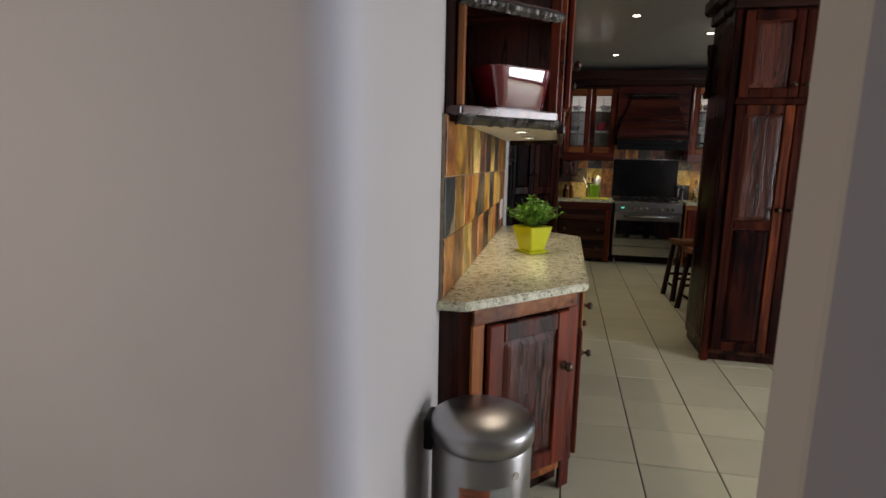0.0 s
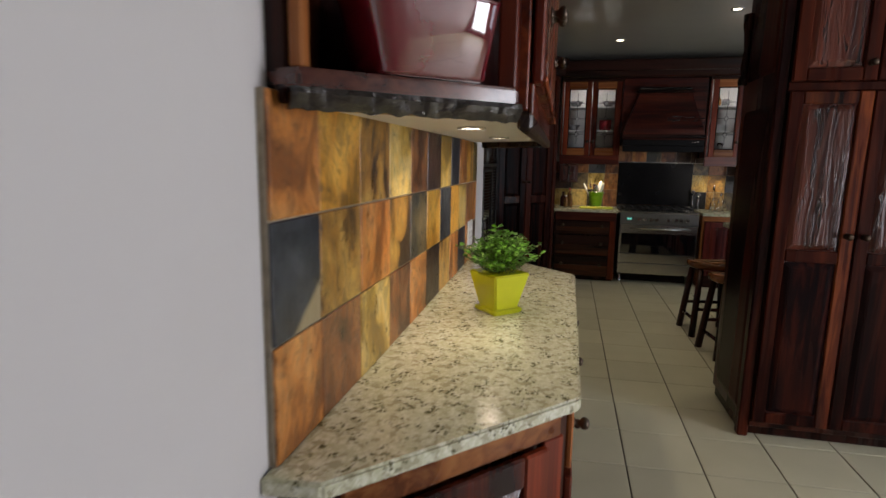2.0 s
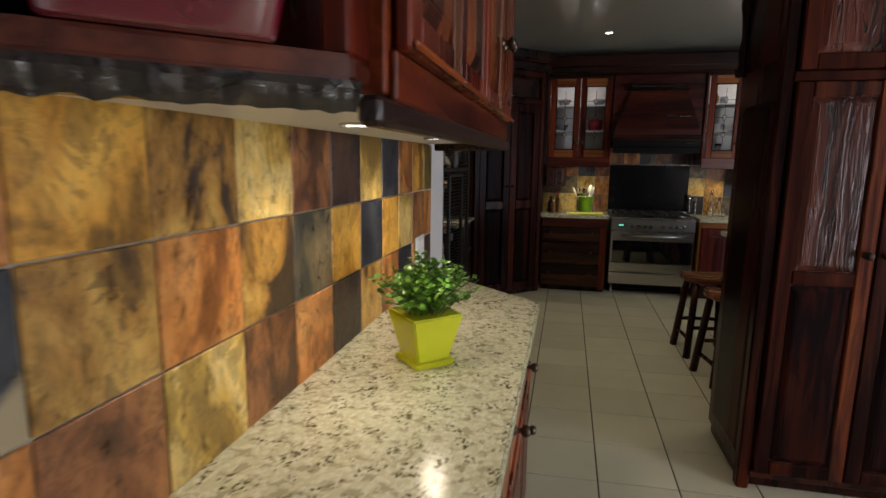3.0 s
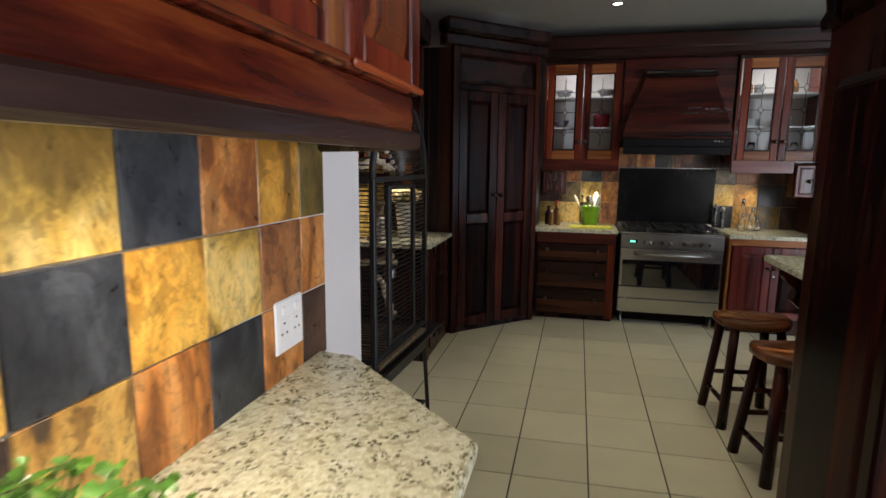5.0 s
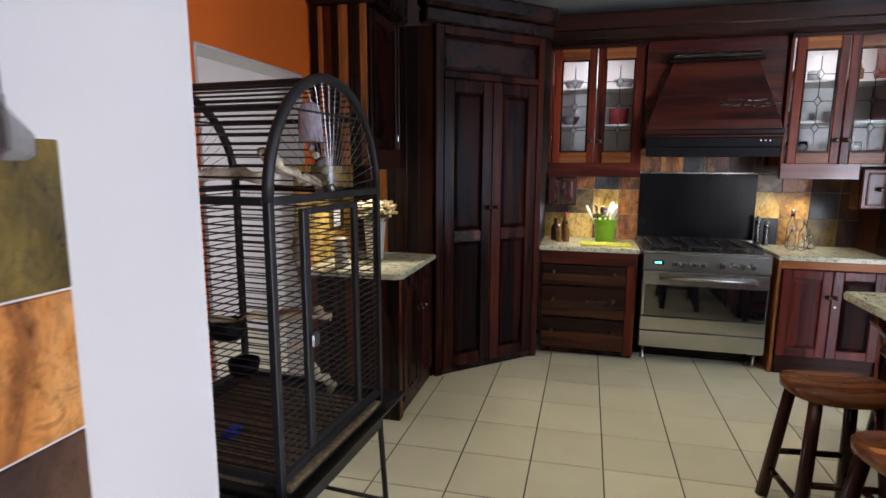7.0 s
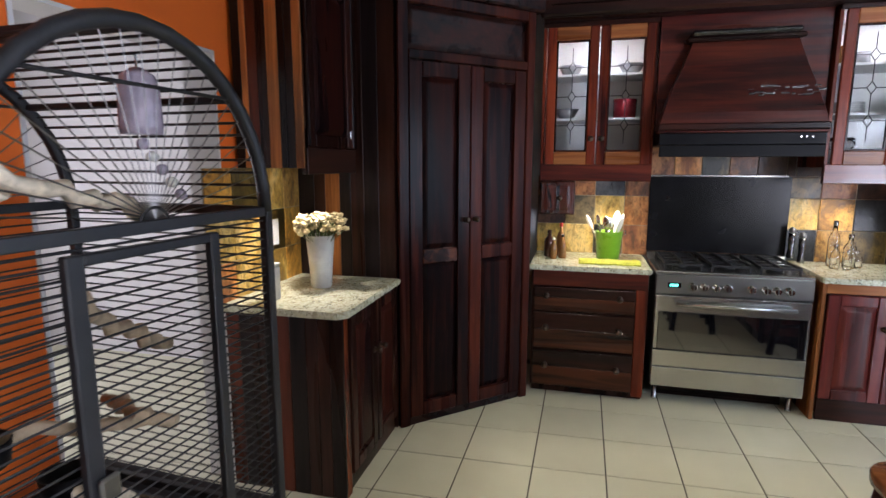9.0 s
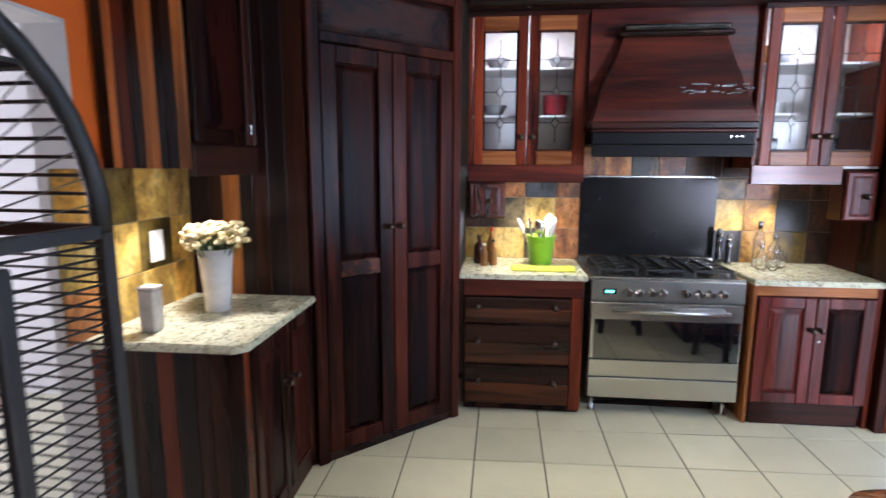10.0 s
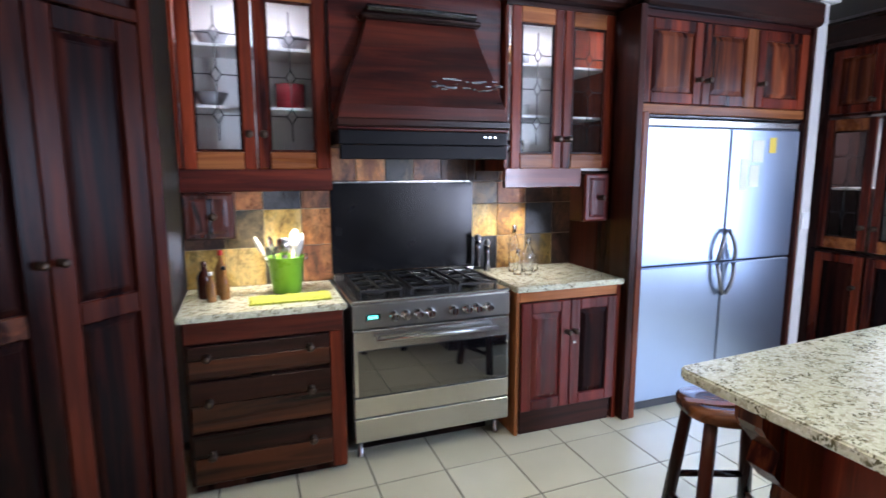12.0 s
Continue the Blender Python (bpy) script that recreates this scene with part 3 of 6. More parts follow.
bbox(bm, -4.9, -4.5, 6.0, 7.0, 2.35, CEIL)
structure("wall_side_room_west", bm, M_WALL, "white wall with a bright glazed door", "wall")
# white wall stub and cornice beside the fridge
structure("wall_stub", box(3.93, 4.02, 7.93, 8.56, 0, CEIL, 0.004), M_WALL, "narrow white wall end beside the fridge", "wall")
bm = prism([(3.89, 7.86), (4.08, 7.86), (4.08, 8.0), (3.89, 8.0)], 2.70, 2.755)
prism([(3.905, 7.89), (4.06, 7.89), (4.06, 8.0), (3.905, 8.0)], 2.63, 2.70, 0, None, bm)
structure("trim_cornice", bm, M_WHITE, "white plaster cornice on the wall end", "trim")


def window(name, x, y0, y1, z0, z1):
    w = thing(name, "large aluminium window with clear panes", "window", kind="structure")
    part("window_frame", box(x - 0.03, x + 0.03, y0, y1, z0, z0 + 0.05, 0.003), M_WHITE, w)
    part("window_frame", box(x - 0.03, x + 0.03, y0, y1, z1 - 0.05, z1, 0.003), M_WHITE, w)
    for y in (y0, (y0 + y1) / 2 - 0.025, y1 - 0.05):
        part("window_frame", box(x - 0.028, x + 0.028, y, y + 0.05, z0 + 0.05, z1 - 0.05, 0.003), M_WHITE, w)


window("window_1", 5.04, 1.0, 2.6, 0.08, 2.4)
window("window_2", 5.04, 4.5, 7.0, 0.5, 2.4)
# unseen window added around the blue fill
window("added_window_4", 2.72, -0.46, 0.22, 0.8, 2.2)
# unseen window added around the warm fill
window("added_window_3", -2.3, -1.3, 0.1, 0.8, 2.2)


def tile_wall(name, M, cols, rows, pick, label, t=0.010):
    """Slate tiles laid in rows on a wall, each one its own piece."""
    g = tagged(part(name, fbox(M, cols[0], cols[-1], 0.0, 0.004, rows[0], rows[-1], 0), M_GROUTL), label, "backsplash", kind="structure")
    rnd = random.Random(7)
    for j, (v0, v1) in enumerate(zip(rows, rows[1:])):
        for i, (u0, u1) in enumerate(zip(cols, cols[1:])):
            k = pick(i, j)
            p = fbox(M, u0 + 0.0018, u1 - 0.0018, 0.004, t + rnd.uniform(0, 0.0025), v0 + 0.0018, v1 - 0.0018, 0.0025)
            part("tile", p, SLATE[k], g)
    return g


# the slate backsplash on the partition
ROWS_NEAR = ["obYbodmosod", "tmomgysyYbo", "oymYbdYsoyv"]
COLS_NEAR = [1.868, 2.060, 2.288, 2.523, 2.750, 2.974, 3.203, 3.422, 3.63, 3.838, 4.045, 4.20]
MN = face_m(-0.398, 2.3, 0, -0.007, 1.0) @ pose(0, 0, 1.386, 0, 0.46, 0) @ Matrix.Translation((-2.3, 0, -1.386))
bs = tile_wall("backsplash_partition", MN, COLS_NEAR, [0.945, 1.166, 1.386, 1.604],
               lambda i, j: ROWS_NEAR[j][i], "multicoloured slate tile backsplash in rust, gold and blue-grey")
part("mortar_bed", fbox(MN, COLS_NEAR[0] + 0.002, COLS_NEAR[-1] - 0.002, -0.012, 0.0, 0.946, 1.602, 0), M_GROUTL, bs)


# ---- near worktop unit ----
def worktop(name, pts, z0, z1, label):
    ob = part(name, prism(pts, z0, z1, 0.006), M_GRANITE)
    return tagged(ob, label, "worktop")


worktop("worktop", [(-0.404, 1.832), (-0.292, 1.842), (0.153, 2.302), (0.172, 3.722), (-0.28, 4.135), (-0.404, 4.15)], 0.912, 0.947,
        "polished cream granite worktop with dark speckles, angled at both ends")


def near_cabinet():
    c = thing("base_cabinet", "red-brown hardwood base cabinet with an angled cracked-panel door", "cabinet")
    out = [(-0.412, 1.89), (-0.33, 1.885), (-0.285, 1.905), (0.10, 2.315), (0.125, 2.36), (0.125, 3.735), (-0.28, 4.10), (-0.412, 4.10)]
    part("body", prism(out, 0.10, 0.910, 0.003), W_DARK, c)
    part("plinth", prism([(-0.40, 1.95), (-0.30, 1.95), (0.06, 2.36), (0.07, 3.69), (-0.30, 4.05), (-0.40, 4.05)], 0.0, 0.10), W_DARK, c)
    # angled end
    u = Vector((0.385, 0.41, 0))
    M = face_m(-0.285, 1.905, 0, u.x, u.y)
    L = u.length
    part("rail", fbox(M, 0.0, L, 0.0, 0.016, 0.845, 0.910, 0.003), W_ORGX, c)
    part("stile", fbox(M, -0.005, 0.055, 0.0, 0.016, 0.02, 0.845, 0.004), W_ORG, c)
    part("stile", fbox(M, L - 0.055, L + 0.012, 0.0, 0.016, 0.0, 0.845, 0.004), W_RED, c)
    part("rail", fbox(M, 0.055, L - 0.055, 0.0, 0.014, 0.10, 0.15, 0.004), W_ORGX, c)
    d = panel_door(c, M, 0.062, L - 0.055, 0.15, 0.838, 0.014, 0.075, (), W_RED, W_CRACK, W_ORGX)
    knob(d, M, L - 0.085, 0.60, 0.036, 0.021)
    # long side with a drawer and doors
    M = face_m(0.125, 2.36, 0, 0, 1)
    n, S = 3, (3.735 - 2.36) / 3
    for i in range(n):
        a, b = i * S + 0.01, (i + 1) * S - 0.01
        w = part("drawer_front", fbox(M, a, b, 0.0, 0.018, 0.72, 0.89, 0.005), W_ORG, c)
        knob(w, M, a + 0.09, 0.805, 0.018)
        dd = panel_door(c, M, a, b, 0.12, 0.70, 0.0, 0.07, (), W_RED, W_CRACK)
        knob(dd, M, a + 0.035, 0.60, 0.022)


near_cabinet()


def near_wall_cabinet():
    c = thing("wall_cabinet", "red-brown hardwood wall cabinet with an open rough-edged end shelf", "cabinet")
    zb, zt = 1.585, 2.45
    # closed part
    part("body", box(-0.408, 0.002, 2.27, 3.762, zb + 0.018, zt, 0.003), W_REDY, c)
    # open angled shelves at the far end
    E = face_m(-0.006, 3.808, 0, -0.35, 0.30)
    far = [(-0.403, 3.764), (-0.016, 3.764), (-0.016, 3.80), (-0.345, 4.09), (-0.403, 4.125)]
    part("back_panel", box(-0.403, -0.387, 3.764, 4.12, zb + 0.056, zt - 0.031, 0.002), W_PANEL, c, "black cracked back board")
    for z in (zb + 0.022, zb + 0.40):
        part("shelf", prism(far, z, z + 0.033, 0.006), W_EDGEY, c, "dark rough-edged end shelf")
    part("top_board", prism(far, zt - 0.03, zt, 0.004), W_DARK, c)
    # open angled end: back, bottom shelf, upper shelf
    part("back_panel", box(-0.408, -0.39, 1.91, 2.27, zb + 0.03, zt, 0.002), W_PANEL, c, "black cracked back board")
    sh = [(-0.405, 1.905), (-0.345, 1.892), (-0.02, 2.20), (-0.02, 2.275), (-0.405, 2.275)]
    part("shelf", prism([(p[0] + 0.008, p[1] - 0.008) if k in (1, 2) else p for k, p in enumerate(sh)], zb + 0.022, zb + 0.055, 0.006), W_REDGLOSS, c, "polished shelf board")
    part("shelf", prism(sh, zb + 0.40, zb + 0.43, 0.004), W_REDX, c)
    part("top_board", prism(sh, zt - 0.03, zt, 0.004), W_DARK, c)
    part("post", box(-0.408, -0.365, 1.905, 1.945, zb + 0.0, zt, 0.006), W_DARK, c)
    part("stile", box(-0.36, -0.335, 1.90, 1.93, zb + 0.055, zt, 0.004), W_ORG, c)
    part("side_panel", box(-0.385, -0.03, 2.258, 2.272, zb + 0.055, zt, 0.002), W_CRACK, c)
    part("stile", box(-0.055, -0.018, 2.195, 2.275, zb + 0.055, zt, 0.004), W_RED, c)
    # ragged natural edges
    for z in (zb, zb + 0.395):
        t = bmesh.new()
        p0, p1, n = Vector((-0.352, 1.886, 0)), Vector((-0.012, 2.205, 0)), 48
        q = (p1 - p0).normalized()
        o = Vector((q.y, -q.x, 0))
        rings = []
        for i in range(n + 1):
            p = p0.lerp(p1, i / n)
            e = 0.010 * noise.noise(Vector((i * 0.45, z * 9, 1)))
            f = 0.007 * noise.noise(Vector((i * 0.37, z * 5, 7)))
            ring = [(-0.01, 0.024), (0.010 + e * 0.3, 0.024), (0.014 + e, 0.014), (0.008 + e, 0.002 + f * 0.7), (-0.004, -0.012 + f), (-0.022, -0.010)]
            rings.append([t.verts.new(p + o * a + Vector((0, 0, z + b))) for a, b in ring])
        for a, b in zip(rings, rings[1:]):
            for k in range(6):
                t.faces.new((a[k], a[(k + 1) % 6], b[(k + 1) % 6], b[k]))
        t.faces.new(rings[0]), t.faces.new(rings[-1])
        bmesh.ops.recalc_face_normals(t, faces=list(t.faces))
        part("rough_edge", t, W_EDGE, c, "ragged black natural edge")
    # dark pelmet under the front, white board beneath
    part("pelmet", box(-0.014, 0.018, 2.207, 3.815, zb - 0.028, zb + 0.010, 0.007), W_EDGEY, c)
    part("pelmet", fbox(E, -0.005, 0.455, -0.02, 0.018, zb - 0.028, zb + 0.010, 0.007), W_EDGEY, c)
    part("soffit_board", prism([(-0.372, 2.10), (-0.25, 2.10), (-0.03, 2.27), (-0.016, 2.30), (-0.016, 3.79), (-0.33, 4.06), (-0.39, 4.06)], zb + 0.004, zb + 0.017, 0), M_PANELW, c, "white board under the cabinet")
    for ly in (2.652, 3.357):
        b = part("lamp_ring", lathe([(0.042, 0), (0.042, 0.006), (0.030, 0.006), (0.030, 0.002)], 20, Matrix.Translation((-0.182, ly, zb - 0.002)), caps=False), M_STEEL, c)
        part("bulb", lathe([(0.030, 0), (0.030, 0.003)], 16, Matrix.Translation((-0.182, ly, zb + 0.0005))), M_BULB, b, "glowing lamp glass")
    # four doors on the front, hung in pairs
    M = face_m(0.002, 2.285, 0, 0, 1)
    part("rail", fbox(M, 0, 1.477, 0, 0.012, zb + 0.010, zb + 0.077, 0.003), W_REDY, c)
    for i in range(4):
        a, b = 0.004 + 0.369 * i, 0.366 + 0.369 * i
        d = panel_door(c, M, a, b, zb + 0.077, zt - 0.02, 0.006, 0.06, (), W_RED, W_MIX, None, None, 0.024, W_ORG, W_ORG if i % 2 == 0 else None)
        part("bead", fbox(M, a + 0.004, b - 0.004, 0.030, 0.040, zb + 0.079, zb + 0.092, 0.004), W_REDY, d, "rounded lower edge")
        knob(d, M, (b - 0.03) if i % 2 == 0 else a + 0.03, zb + 0.30, 0.03, 0.02)
    # cornice
    part("cornice", prism([(-0.41, 1.90), (-0.36, 1.87), (0.05, 2.18), (0.05, 3.86), (-0.36, 4.20), (-0.41, 4.20)], zt, zt + 0.16, 0.02), W_DARKY, c)


near_wall_cabinet()


def socket(name, M, label):
    s = thing(name, label, "socket")
    part("plate", fbox(M, -0.072, 0.072, 0.0, 0.009, -0.072, 0.072, 0.004), M_WHITE, s)
    for du in (-0.033, 0.033):
        h = part("outlet", fbox(M, du - 0.028, du + 0.028, 0.009, 0.0105, -0.045, 0.022, 0.0006), M_WHITE, s)
        for a, b in ((0, 0.010), (-0.012, -0.018), (0.012, -0.018)):
            part("pin_hole", lathe([(0.0035, 0), (0.0035, 0.0012)], 8, M @ Matrix.Translation((du + a, 0.0105, b)) @ pose(0, 0, 0, -90)), M_BLACKP, h)
        part("rocker", fbox(M, du - 0.010, du + 0.010, 0.009, 0.013, 0.035, 0.055, 0.002), M_WHITE, s)
    return s


socket("wall_socket", face_m(-0.3975, 3.95, 1.095, -0.007, 1), "white double wall socket on the slate tiles")


def red_planter():
    m = pose(-0.195, 2.10, 1.641, 0, 0, 43)
    bm = bmesh.new()
    n = 40

    def ring(w, d, z):
        out = []
        for i in range(n):
            a = 2 * math.pi * i / n
            ca, sa = math.cos(a), math.sin(a)
            k = (abs(ca) ** 9 + abs(sa) ** 9) ** (-1 / 9)
            out.append(bm.verts.new((w * k * ca, d * k * sa, z)))
        return out
    rs = [ring(0.103, 0.074, 0.0), ring(0.109, 0.079, 0.004), ring(0.137, 0.085, 0.135), ring(0.140, 0.088, 0.142), ring(0.137, 0.085, 0.146), ring(0.130, 0.078, 0.143), ring(0.098, 0.070, 0.02)]
    bm.faces.new(rs[0]), bm.faces.new(rs[-1])
    for a, b in zip(rs, rs[1:]):
        for i in range(n):
            bm.faces.new((a[i], a[(i + 1) % n], b[(i + 1) % n], b[i])).smooth = True
    bmesh.ops.recalc_face_normals(bm, faces=list(bm.faces))
    bm.transform(m)
    tagged(part("planter", bm, M_REDPOT), "glossy dark red ceramic planter on the open shelf", "planter")


red_planter()


def plant_pot():
    p = thing("potted_plant", "small green leafy plant in a lime yellow square pot", "plant", at=(-0.122, 2.985, 0.947))
    rz = pose(0, 0, 0, 0, 0, 44)

    def sq(a0, z0, a1, z1, bev):
        t = bmesh.new()
        lo = [t.verts.new((x * a0, y * a0, z0)) for x, y in ((-1, -1), (1, -1), (1, 1), (-1, 1))]
        hi = [t.verts.new((x * a1, y * a1, z1)) for x, y in ((-1, -1), (1, -1), (1, 1), (-1, 1))]
        t.faces.new(lo), t.faces.new(hi)
        for i in range(4):
            t.faces.new((lo[i], lo[(i + 1) % 4], hi[(i + 1) % 4], hi[i]))
        bmesh.ops.recalc_face_normals(t, faces=list(t.faces))
        bmesh.ops.bevel(t, geom=list(t.edges), offset=bev, segments=2, affect='EDGES')
        t.transform(rz)
        return t
    part("saucer", sq(0.058, 0.0, 0.066, 0.018, 0.004), M_LIME, p)
    part("pot", sq(0.050, 0.016, 0.080, 0.150, 0.005), M_LIME, p, "lime yellow glazed pot")
    part("soil", sq(0.070, 0.138, 0.073, 0.147, 0.002), M_SOIL, p)
    rnd = random.Random(3)
    st, lv = bmesh.new(), bmesh.new()
    for i in range(150):
        a, lean = rnd.uniform(0, 6.283), rnd.uniform(0.1, 1.0)
        b = Vector((0.045 * lean * math.cos(a), 0.045 * lean * math.sin(a), 0.14))
        ln = rnd.uniform(0.07, 0.17)
        tip = b + Vector((math.cos(a) * lean * 0.11, math.sin(a) * lean * 0.11, ln * (1.05 - 0.35 * lean)))
        mid = b.lerp(tip, 0.5) + Vector((0, 0, 0.012))
        tube([b, mid, tip], 0.0011, 3, st)
        for k in range(7):
            f = 0.3 + 0.7 * k / 6
            q = b.lerp(mid, f * 2) if f < 0.5 else mid.lerp(tip, f * 2 - 1)
            for s in (0, 1):
                ang = rnd.uniform(0, 6.283)
                d = Vector((math.cos(ang), math.sin(ang), rnd.uniform(-0.1, 0.7))).normalized()
                sz = rnd.uniform(0.013, 0.022)
                side = d.cross(Vector((rnd.uniform(-.5, .5), rnd.uniform(-.5, .5), 1))).normalized() * sz * 0.42
                up = side.cross(d).normalized() * sz * 0.12
                vs = [lv.verts.new(v) for v in (q, q + d * sz * 0.3 + side * 0.9 + up, q + d * sz * 0.75 + side + up, q + d * sz, q + d * sz * 0.75 - side + up, q + d * sz * 0.3 - side * 0.9 + up)]
                lv.faces.new(vs[:4]), lv.faces.new((vs[0], vs[3], vs[4], vs[5]))
    tagged(part("stems", st, M_STEM, p), kind="stuff")
    part("foliage", lv, M_LEAF, p, "dense small bright green leaves")


plant_pot()


def pedal_bin():
    b = thing("pedal_bin", "brushed steel pedal bin with a domed lid", "bin", at=(-0.195, 1.61, 0))
    R = 0.155
    b.scale = (1.04, 1.04, 1.05)
    part("body", lathe([(R * 0.96, 0.03), (R, 0.035), (R, 0.545), (R * 0.985, 0.55)], 48), M_BIN, b)
    part("base_ring", lathe([(R * 1.03, 0.0), (R * 1.03, 0.03), (R * 0.98, 0.034)], 40), M_BLACKP, b)
    part("lid", lathe([(R * 0.99, 0.552), (R * 1.035, 0.556), (R * 1.04, 0.595), (R * 1.02, 0.606), (R * 0.9, 0.617), (R * 0.55, 0.626), (0.01, 0.629)], 48), M_BIN, b)
    part("hinge", box(-R - 0.022, -R + 0.01, -0.05, 0.05, 0.50, 0.60, 0.006), M_BLACKP, b)
    part("pedal", box(0.06, R + 0.055, -R - 0.02, -R + 0.04, 0.012, 0.026, 0.004), M_BLACKP, b)

    def patch(a0, a1, z0, z1, r):
        t = bmesh.new()
        n = 10
        lo = [t.verts.new((r * math.cos(a0 + (a1 - a0) * i / n), r * math.sin(a0 + (a1 - a0) * i / n), z0)) for i in range(n + 1)]
        hi = [t.verts.new((v.co.x, v.co.y, z1)) for v in lo]
        for i in range(n):
            t.faces.new((lo[i], lo[i + 1], hi[i + 1], hi[i]))
        return t
    a = radians(-82)
    lab = part("label", patch(a - 0.42, a + 0.16, 0.36, 0.46, R + 0.0012), M_LABELR, b, "rust-coloured product label")
    part("label_panel", patch(a + 0.16, a + 0.56, 0.375, 0.465, R + 0.0012), M_GREYP, b)
    for k in range(4):
        part("print_bar", patch(a - 0.36, a - 0.1 - 0.04 * (k % 2), 0.435 - 0.014 * k, 0.441 - 0.014 * k, R + 0.002), M_SAUCE, lab)
    part("badge", lathe([(0.012, 0), (0.012, 0.003)], 14, pose(0, 0, 0.49, 0, 0, -42) @ Matrix.Translation((R, 0, 0)) @ pose(0, 0, 0, 0, 90, 0)), M_STEEL, b)


pedal_bin()


# ---- tall cupboard ----
def tall_cupboard():
    c = thing("tall_cupboard", "tall red-brown hardwood pantry cupboard with cracked raised panels", "cupboard")
    x0, x1, y0, y1 = 1.110, 2.36, 4.14, 4.71
    part("body", box(x0 + 0.012, x1, y0 + 0.02, y1, 0.07, 2.48, 0.003), W_DARK, c)
    part("plinth", box(x0 + 0.03, x1, y0 + 0.05, y1, 0.0, 0.07, 0), W_DARK, c)
    part("corner_post", box(x0, x0 + 0.055, y0, y0 + 0.06, 0.0, 2.48, 0.008), W_DEEP, c)
    M = face_m(x0, y0, 0, 1, 0)
    part("rail", fbox(M, 0.05, x1 - x0, -0.01, 0.012, 1.855, 1.895, 0.003), W_DEEP, c)
    part("rail", fbox(M, 0.05, x1 - x0, -0.01, 0.010, 0.07, 0.10, 0.003), W_DARK, c)
    for a, b, ks in ((0.06, 0.425, 1), (0.43, 0.83, 0), (0.835, 1.25, 0)):
        kx = b - 0.035 if ks else a + 0.035
        # lighter W_MIX on top rails and one right stile paints in their highlight
        panel_door(c, M, a, b, 0.10, 1.852, 0.0, 0.062, (1.03,), W_DEEP, W_CRACK, W_DEEP, (kx, 1.142), 0.024, W_MIX, W_MIX if ks else None, W_PANEL)
        panel_door(c, M, a, b, 1.90, 2.46, 0.0, 0.062, (), W_DEEP, W_CRACK, None, (kx, 1.98), 0.024)
    part("frieze", box(x0 - 0.02, x1, y0 - 0.03, y1, 2.48, 2.56, 0.01), W_DARKX, c)
    part("cornice", box(x0 - 0.07, x1, y0 - 0.08, y1 + 0.03, 2.56, 2.68, 0.025), W_DARKX, c)
    # framed side
    S = face_m(x0 + 0.012, y1, 0, 0, -1)
    for a, b in ((0.07, 1.83), (1.90, 2.46)):
        part("side_panel", raised(S, 0.07, 0.50, a + 0.06, b - 0.04, 0.001, 0.008), W_PANEL, c)
    part("turned_column", lathe([(0.03, 0), (0.034, 0.03), (0.02, 0.06), (0.026, 0.10), (0.016, 0.2), (0.024, 0.3), (0.032, 0.34), (0.034, 0.4)], 16, Matrix.Translation((x0 + 0.0, y1 - 0.03, 1.95))), W_DARK, c)


tall_cupboard()


# ---- far kitchen: left counter ----
COLS_L = [6.40, 6.60, 6.83, 7.06, 7.28]
ROWS_L = ["oYYy", "YYvy", "yvYm"]
tile_wall("backsplash_left", face_m(-1.296, 0, 0, 0, 1), COLS_L, [0.91, 1.10, 1.32, 1.545], lambda i, j: ROWS_L[j][i], "olive and gold slate tiles behind the vase")
worktop("worktop", [(-1.284, 6.455), (-0.70, 6.455), (-0.655, 6.50), (-0.655, 7.215), (-1.284, 7.215)], 0.885, 0.918, "polished granite worktop beside the corner pantry")


def plank_face(parent, M, edges, v0, v1, order, w0=0.0, w1=0.014):
    for (a, b), k in zip(zip(edges, edges[1:]), order):
        part("plank", fbox(M, a + 0.0008, b - 0.0008, w0, w1, v0, v1, 0.002), PLANK[k], parent)


def left_base():
    c = thing("base_cabinet", "hardwood base cabinet with a striped two-tone plank side", "cabinet")
    part("body", box(-1.284, -0.70, 6.505, 7.21, 0.0, 0.884, 0.002), W_DARK, c)
    M = face_m(-1.284, 6.505, 0, 1, 0)
    plank_face(c, M, [0, 0.07, 0.13, 0.2, 0.26, 0.33, 0.41, 0.47, 0.53, 0.598], 0.0, 0.884, (1, 0, 2, 0, 1, 0, 2, 2, 0))
    M = face_m(-0.70, 6.505, 0, 0, 1)
    part("stile", fbox(M, 0.0, 0.05, 0, 0.014, 0, 0.884, 0.003), W_MIX, c)
    panel_door(c, M, 0.06, 0.38, 0.09, 0.87, 0.0, 0.06, (), W_DARK, W_PANEL, None, (0.345, 0.62))
    panel_door(c, M, 0.39, 0.70, 0.09, 0.87, 0.0, 0.06, (), W_DARK, W_PANEL, None, (0.425, 0.62))


left_base()


